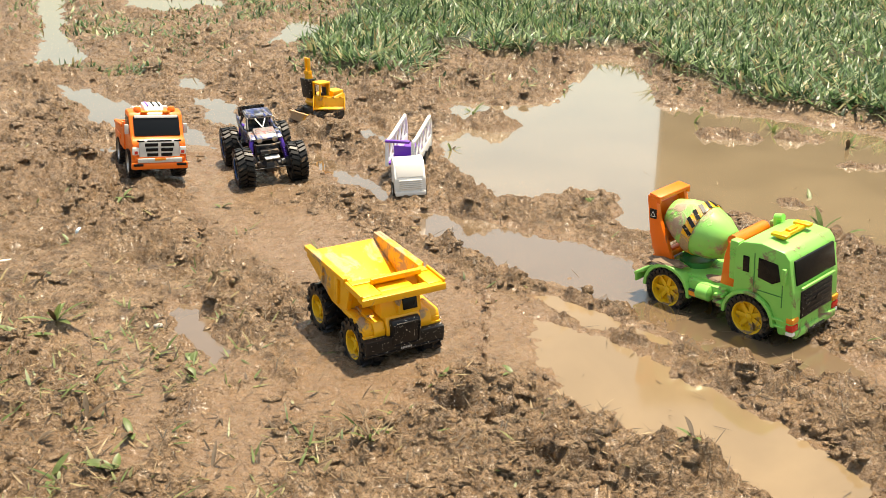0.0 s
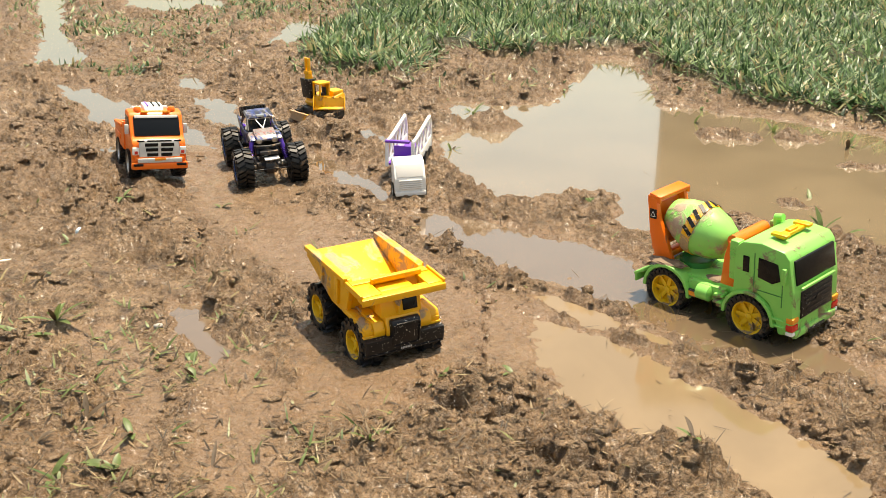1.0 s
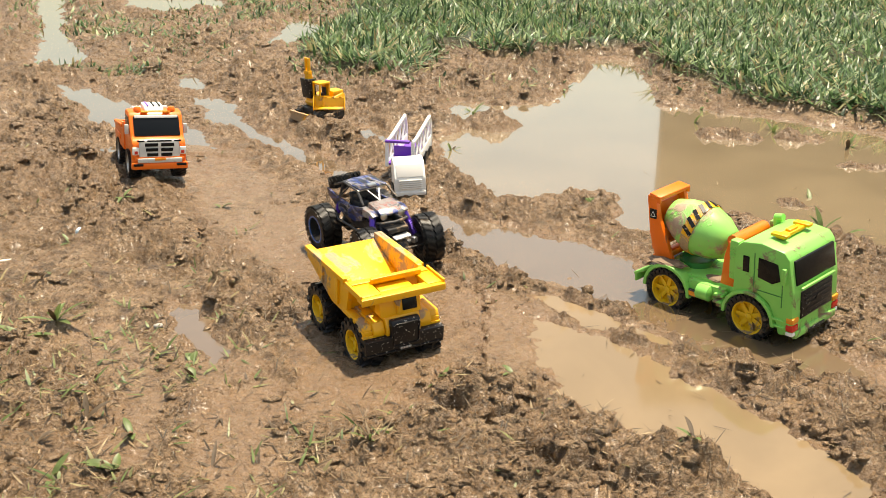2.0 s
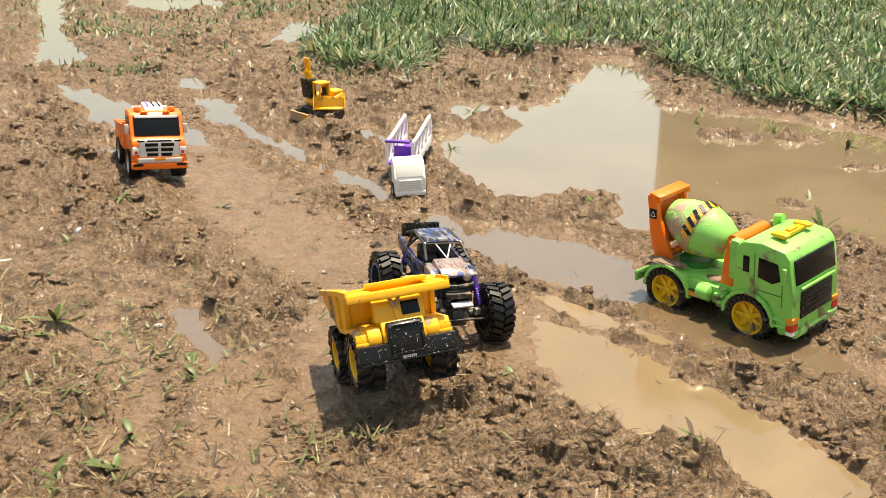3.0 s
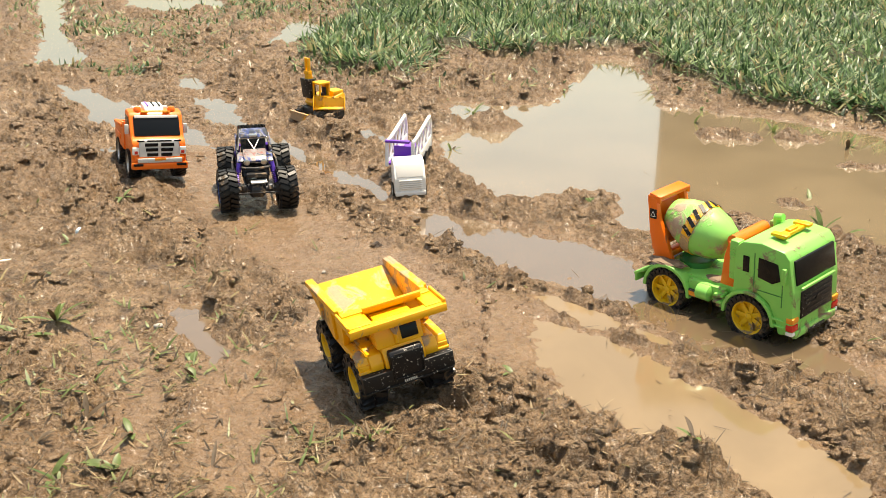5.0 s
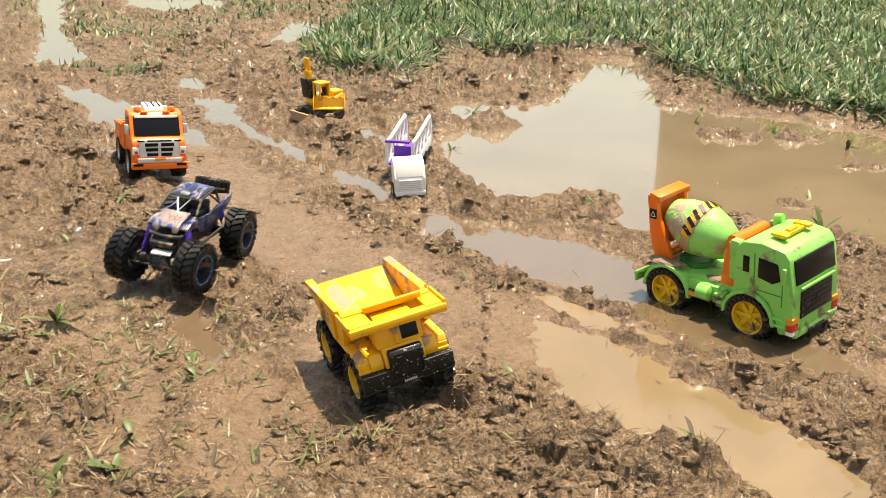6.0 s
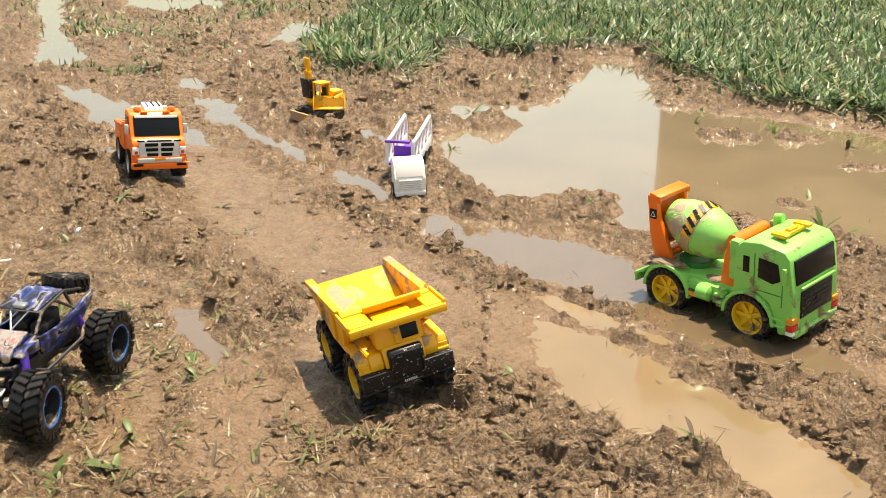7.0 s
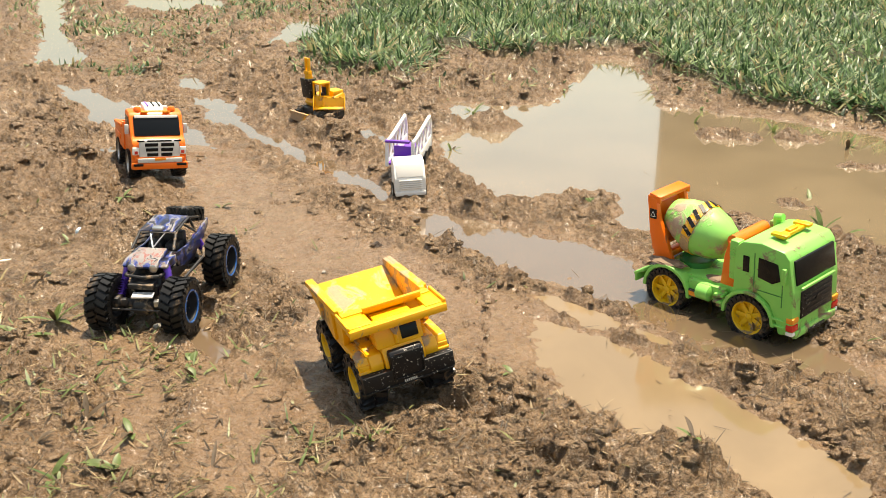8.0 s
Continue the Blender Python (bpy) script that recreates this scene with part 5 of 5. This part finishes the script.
def make_crawler():
    t = thing("rock_crawler", "muddy blue and white remote-control rock crawler with huge black tyres", "toy car", "toy vehicles in the mud")
    ch = part("chassis", join(prism([(0.12, 0.105), (0.10, 0.125), (-0.10, 0.130), (-0.13, 0.115), (-0.09, 0.088), (0.08, 0.085)], -0.038, 0.038, 0.003), bx(0.02, 0, 0.105, 0.10, 0.085, 0.035), bx(-0.05, 0, 0.115, 0.08, 0.08, 0.04)), DARK, t)
    part("skid_plate", bx(0, 0, 0.083, 0.12, 0.055, 0.004), MUD_CAKE, ch, "mud-covered skid plate")
    hood = shell_part("hood", join(prism([(0.138, 0.128), (0.146, 0.138), (0.120, 0.153), (0.050, 0.176), (0.046, 0.168), (0.050, 0.130)], -0.040, 0.040, 0.004),
                             *[prism([(0.128, 0.126), (0.132, 0.134), (0.105, 0.146), (0.035, 0.164), (0.035, 0.128)], s * 0.050 - 0.012, s * 0.050 + 0.012, 0.004) for s in (-1, 1)]), SHELL_PALE, t, "blue bonnet with white and pink flashes")
    part("headlight", moved(lathe([(0.009, 0), (0.010, 0.005), (0.006, 0.007)], 14), pose(0.113, 0.026, 0.148, 0, 0, -90)), CHROME, hood)
    part("headlight", moved(lathe([(0.009, 0), (0.010, 0.005), (0.006, 0.007)], 14), pose(0.113, -0.026, 0.148, 0, 0, -90)), CHROME, hood)
    for s in (-1, 1):
        shell_part("side_panel", join(prism([(0.05, 0.130), (0.05, 0.160), (-0.02, 0.164), (-0.10, 0.176), (-0.155, 0.190), (-0.150, 0.165), (-0.09, 0.122), (0.0, 0.112), (0.045, 0.115)], s * 0.060 - 0.004, s * 0.060 + 0.004, 0.002)), SHELL, t, "blue and violet side panel")
        part("rock_slider", tube([(0.08, s * 0.058, 0.110), (0.06, s * 0.070, 0.100), (-0.07, s * 0.070, 0.104), (-0.10, s * 0.06, 0.118)], 0.0035), DARK, t)
        shell_part("cage_rail", tube([(0.055, s * 0.058, 0.170), (0.012, s * 0.050, 0.226), (-0.070, s * 0.048, 0.234), (-0.155, s * 0.045, 0.192)], 0.004), DARK, t, "black roll-cage tube")
        shell_part("pillar", join(rod((-0.070, s * 0.048, 0.234), (-0.085, s * 0.058, 0.175), 0.004), rod((-0.030, s * 0.050, 0.232), (-0.085, s * 0.058, 0.175), 0.0035)), DARK, t)
        shell_part("roof_strip", prism([(0.022, 0.2325), (0.018, 0.2275), (-0.070, 0.2365), (-0.070, 0.2405)], s * 0.034 - 0.013, s * 0.034 + 0.013, 0.0015), SHELL, t)
        part("link", join(*[rod((x * 0.118, s * 0.028, 0.058), (x * 0.03, s * 0.040, 0.090), 0.0045) for x in (-1, 1)], *[rod((x * 0.125, s * 0.016, 0.085), (x * 0.04, s * 0.028, 0.112), 0.0035) for x in (-1, 1)]), DARK, ch)
        for x in (-1, 1):
            top, low = (x * 0.090, s * 0.046, 0.150), (x * 0.118, s * 0.060, 0.078)
            sh = part("shock_absorber", join(rod(top, (x * 0.102, s * 0.054, 0.112), 0.0085, 14), rod((x * 0.102, s * 0.054, 0.112), low, 0.0035)), VIOLET, t, "violet shock absorber")
            part("coil", spring((x * 0.102, s * 0.054, 0.114), low, 0.0085, 7, 0.0014), CHROME if x < 0 else VIOLET, sh)
    roof = shell_part("roof", prism([(0.020, 0.231), (0.016, 0.226), (-0.075, 0.235), (-0.075, 0.2395)], -0.024, 0.024, 0.0015), SHELL, t, "blue and white roof panel")
    shell_part("roof_light", bx(0.010, 0, 0.236, 0.018, 0.030, 0.012, 0.004), CHROME, roof)
    shell_part("windscreen_brace", join(rod((0.052, 0.0, 0.174), (0.014, 0.022, 0.226), 0.0022), rod((0.052, 0.0, 0.174), (0.014, -0.022, 0.226), 0.0022), rod((0.014, -0.05, 0.226), (0.014, 0.05, 0.226), 0.004)), CHROME, t)
    shell_part("cockpit", join(bx(-0.02, 0.024, 0.150, 0.045, 0.036, 0.05, 0.006), bx(-0.02, -0.024, 0.150, 0.045, 0.036, 0.05, 0.006), bx(-0.045, 0, 0.17, 0.02, 0.09, 0.06, 0.006), bx(0.03, 0, 0.148, 0.02, 0.09, 0.03)), DARK, t)
    shell_part("rear_rack", join(rod((-0.155, 0.045, 0.192), (-0.155, -0.045, 0.192), 0.004), tube([(-0.15, 0.03, 0.192), (-0.185, 0.02, 0.165), (-0.185, -0.02, 0.165), (-0.15, -0.03, 0.192)], 0.004), rod((-0.07, 0.048, 0.234), (-0.07, -0.048, 0.234), 0.004), rod((-0.155, 0, 0.190), (-0.150, 0, 0.225), 0.006)), DARK, t)
    sp = part("spare_wheel", moved(lathe([(0.012, -0.014), (0.012, 0.014)], 12), pose(-0.155, 0, 0.172, 90)), DARK, t)
    lean = pose(-0.150, 0, 0.182, 90) @ pose(0, 0, 0, 0, 0, 16)
    ring, tread = tyre_mesh(0.046, 0.030, 18, 0.004)
    part("tyre", moved(ring, lean), CRAWLER_TYRE, sp)
    tagged(part("tread", moved(tread, lean), CRAWLER_TYRE, sp), kind="stuff")
    part("rim", moved(lathe([(0.029, -0.012), (0.030, 0.012), (0.026, 0.012), (0.024, 0.0)], 20), pose(-0.150, 0, 0.182, 90) @ pose(0, 0, 0, 0, 0, 16)), DARK, sp)
    for x in (-1, 1):
        ax = part("axle", join(rod((x * 0.132, -0.085, 0.066), (x * 0.132, 0.085, 0.066), 0.010, 12), moved(lathe([(0.008, -0.03), (0.024, -0.016), (0.024, 0.016), (0.008, 0.03)], 16), pose(x * 0.132, 0.0, 0.064)), bx(x * 0.115, 0, 0.078, 0.03, 0.04, 0.03), *[bx(x * 0.132, s * 0.066, 0.066, 0.03, 0.02, 0.034, 0.003) for s in (-1, 1)]), DARK, t)
        part("gear_cover", bx(x * 0.146, 0.006, 0.094, 0.020, 0.050, 0.005, 0.002, ry=x * 14, rz=6), SILVER, ax, "scuffed pale steering plate")
        part("tie_rod", rod((x * 0.158, -0.066, 0.062), (x * 0.158, 0.066, 0.062), 0.0026), DARK, ax)
        for s in (-1, 1):
            part("knuckle", bx(x * 0.150, s * 0.040, 0.078, 0.014, 0.014, 0.016, 0.003, rz=20), CHROME if s * x > 0 else DARK, ax)
        part("motor", join(rod((x * 0.10, -0.022, 0.092), (x * 0.10, 0.026, 0.092), 0.015, 16), rod((x * 0.10, 0.026, 0.092), (x * 0.10, 0.032, 0.092), 0.006, 10)), CHROME, ax)
        part("cable", tube([(x * 0.10, 0.0, 0.105), (x * 0.085, 0.018, 0.122), (x * 0.06, 0.020, 0.118), (x * 0.045, 0.008, 0.122)], 0.0022), BLACK, ax)
    part("bumper", join(tube([(0.09, 0.045, 0.130), (0.122, 0.040, 0.132), (0.130, 0.0, 0.131), (0.122, -0.040, 0.132), (0.09, -0.045, 0.130)], 0.004), bx(0.12, 0, 0.112, 0.045, 0.06, 0.012)), DARK, t)
    part("servo", join(bx(0.118, 0.018, 0.098, 0.026, 0.036, 0.022), bx(0.128, -0.024, 0.094, 0.016, 0.018, 0.018)), BLACK, ch)
    wheels = []
    for x, y in WHEELS:
        wheels.append(make_wheel(t, x, y, WHEEL_R, WHEEL_R, 0.054, CRAWLER_TYRE, BLUE_RING, DARK, 23, 0.007, 6, "bar", "blue anodised beadlock ring", deep=True))
    return t, wheels


def stand(ob, x, y, z, rx, ry, rz, size=1.0):
    ob.matrix_basis = pose(x, y, z, rx, ry, rz)
    ob.scale = (size, size, size)
    return ob


stand(make_mixer(), 0.667, 2.213, -0.010, 3.6, -1.6, -49, 1.076)
stand(make_orange_truck(), -0.958, 3.288, 0.013, -4.8, -2.3, -65.3)
stand(make_excavator(), -0.469, 3.905, 0.034, 0, 0, -137)
stand(make_transporter(), -0.119, 3.115, 0.012, 1, 1, -80.7)
DUMP = make_dump_truck()
DUMP.scale = (0.945, 0.945, 0.945)
CRAWLER, CRAWLER_WHEELS = make_crawler()
CRAWLER.scale = (0.95, 0.95, 0.95)


# ---- what moves ----
DUMP_AT = [
    (0.0, -0.153, 2.080, -0.018, -0.3, 4.4, -59.6), (1.7, -0.153, 2.080, -0.018, -0.3, 4.4, -59.6), (2.0, -0.153, 2.080, -0.018, -0.3, 4.4, -60), (2.2, -0.125, 1.95, 0.0, 1, -2, -66), (2.4, -0.093, 1.81, 0.030, 3, -17, -72),
    (2.55, -0.091, 1.792, 0.040, 3.0, -20, -72.6), (3.6, -0.091, 1.792, 0.040, 3.0, -20, -72.6), (3.8, -0.094, 1.850, 0.016, 6.8, -14.2, -71.9), (3.9, -0.102, 1.87, 0.006, 12, -6, -69),
    (4.0, -0.109, 1.880, 0.003, 14.8, -0.5, -66.4), (4.1, -0.109, 1.868, 0.007, 8.5, -2.2, -66.7), (4.2, -0.109, 1.866, 0.008, 7.8, -2.2, -66.7), (8.0, -0.109, 1.866, 0.008, 7.8, -2.2, -66.7)]
# seconds, place, roll, pitch, heading, front wheels' steering
CRAWLER_AT = [
    (0.0, -0.590, 3.315, 0.000, 2.5, 1.5, -69.8, 0), (0.95, -0.590, 3.315, 0.000, 2.5, 1.5, -69.8, 0), (1.1, -0.577, 3.290, 0.0, 2.5, 3, -75, 0), (1.2, -0.563, 3.265, 0.002, 3.1, 3.3, -76.7, 6), (1.3, -0.542, 3.19, 0.002, 5, 0, -72, 22),
    (1.4, -0.520, 3.106, 0.000, 7.0, -3.0, -66.2, 28), (1.5, -0.488, 3.04, 0.002, 9.5, -4, -60, 28), (1.6, -0.446, 2.960, 0.004, 10.5, -5.0, -53.5, 22), (1.7, -0.378, 2.872, 0.003, 10.5, -5.5, -52.4, 12),
    (2.0, -0.175, 2.54, 0.006, 3.0, -2.0, -58, -8), (2.2, -0.075, 2.31, 0.010, -2.0, -2.0, -64, -8), (2.45, -0.020, 2.13, 0.010, -4.0, -2.1, -69, 0),
    (2.8, -0.025, 2.128, 0.010, -4.0, -2.1, -69.8, 0), (3.0, -0.015, 2.135, 0.006, -4.0, -2.4, -71, 0), (3.2, -0.008, 2.148, 0.004, -4.0, -2.5, -72.5, 0), (3.5, -0.013, 2.172, 0.004, -1.0, 0.0, -76.5, 4), (3.8, -0.025, 2.195, 0.006, 3.0, 0.8, -75.4, 8),
    (4.0, -0.064, 2.300, -0.004, 3.3, 3.5, -71.1, 12), (4.2, -0.115, 2.377, -0.002, 2.5, 2.5, -68.0, 16), (4.3, -0.170, 2.42, 0.000, 1.5, 2.2, -65.5, 16), (4.5, -0.278, 2.565, 0.000, 1.5, 0.3, -61.0, 16),
    (4.7, -0.406, 2.720, 0.002, -0.7, -1.8, -67.0, 16), (4.95, -0.545, 2.98, 0.004, 0, 0, -76, 8), (5.2, -0.600, 3.10, 0.006, 0, 0, -84, 0), (5.4, -0.606, 3.05, 0.006, 0, -2, -90, -14), (5.6, -0.602, 2.87, 0.012, -1, -10, -94, -18),
    (5.8, -0.596, 2.640, 0.016, -2.2, -18.5, -96.4, -14), (5.9, -0.612, 2.510, 0.026, -6.5, -15.8, -99.0, -10), (6.0, -0.640, 2.400, 0.030, -7.0, -1.0, -103.0, -6), (6.1, -0.653, 2.310, 0.036, -5.0, 5.5, -104.5, 0), (6.3, -0.672, 2.20, 0.036, -3.5, 2.8, -107.5, 0),
    (6.5, -0.690, 2.118, 0.034, -2.0, 0.8, -109.0, 0), (6.7, -0.738, 1.970, 0.030, 3.0, -2.0, -106.5, 12), (6.9, -0.757, 1.81, 0.034, 1.0, 0.0, -102.5, 10), (7.1, -0.766, 1.680, 0.036, -2.0, 1.0, -100.0, 4), (7.25, -0.768, 1.664, 0.036, -1.6, 1.0, -99.8, 0), (7.4, -0.757, 1.72, 0.034, 0, 0.5, -100.3, 0),
    (7.5, -0.746, 1.770, 0.032, 0.5, 0.0, -100.9, 0), (7.65, -0.710, 1.90, 0.032, -2.5, -2.2, -101.5, 0), (7.8, -0.673, 2.045, 0.026, -4.0, -3.5, -101.2, 0), (7.9, -0.650, 2.13, 0.020, -2.0, -1.0, -100.0, 0), (8.0, -0.631, 2.210, 0.011, 1.0, 1.8, -99.0, 0)]


def motions():
    walk(DUMP, [(t, pose(*p)) for t, *p in DUMP_AT])
    walk(CRAWLER, [(t, pose(*p[:6])) for t, *p in CRAWLER_AT])
    # wheels roll by the way gone along the heading
    spin, rolled = 0.0, [(0.0, 0.0, 0.0)]
    for a, b in zip(CRAWLER_AT, CRAWLER_AT[1:]):
        yaw = radians((a[6] + b[6]) / 2)
        go = (b[1] - a[1]) * math.cos(yaw) + (b[2] - a[2]) * math.sin(yaw)
        turn = math.degrees(go / WHEEL_R)
        n = max(1, math.ceil(abs(turn) / 60))
        for k in range(1, n + 1):
            rolled.append((a[0] + (b[0] - a[0]) * k / n, spin + turn * k / n, a[7] + (b[7] - a[7]) * k / n))
        spin += turn
    for (x, y), wheel in zip(WHEELS, CRAWLER_WHEELS):
        out = 0 if y > 0 else 180
        sign = 1 if y > 0 else -1
        walk(wheel, [(t, pose(x, y, WHEEL_R, 0, sign * s, out + (steer if x > 0 else 0))) for t, s, steer in rolled])


motions()
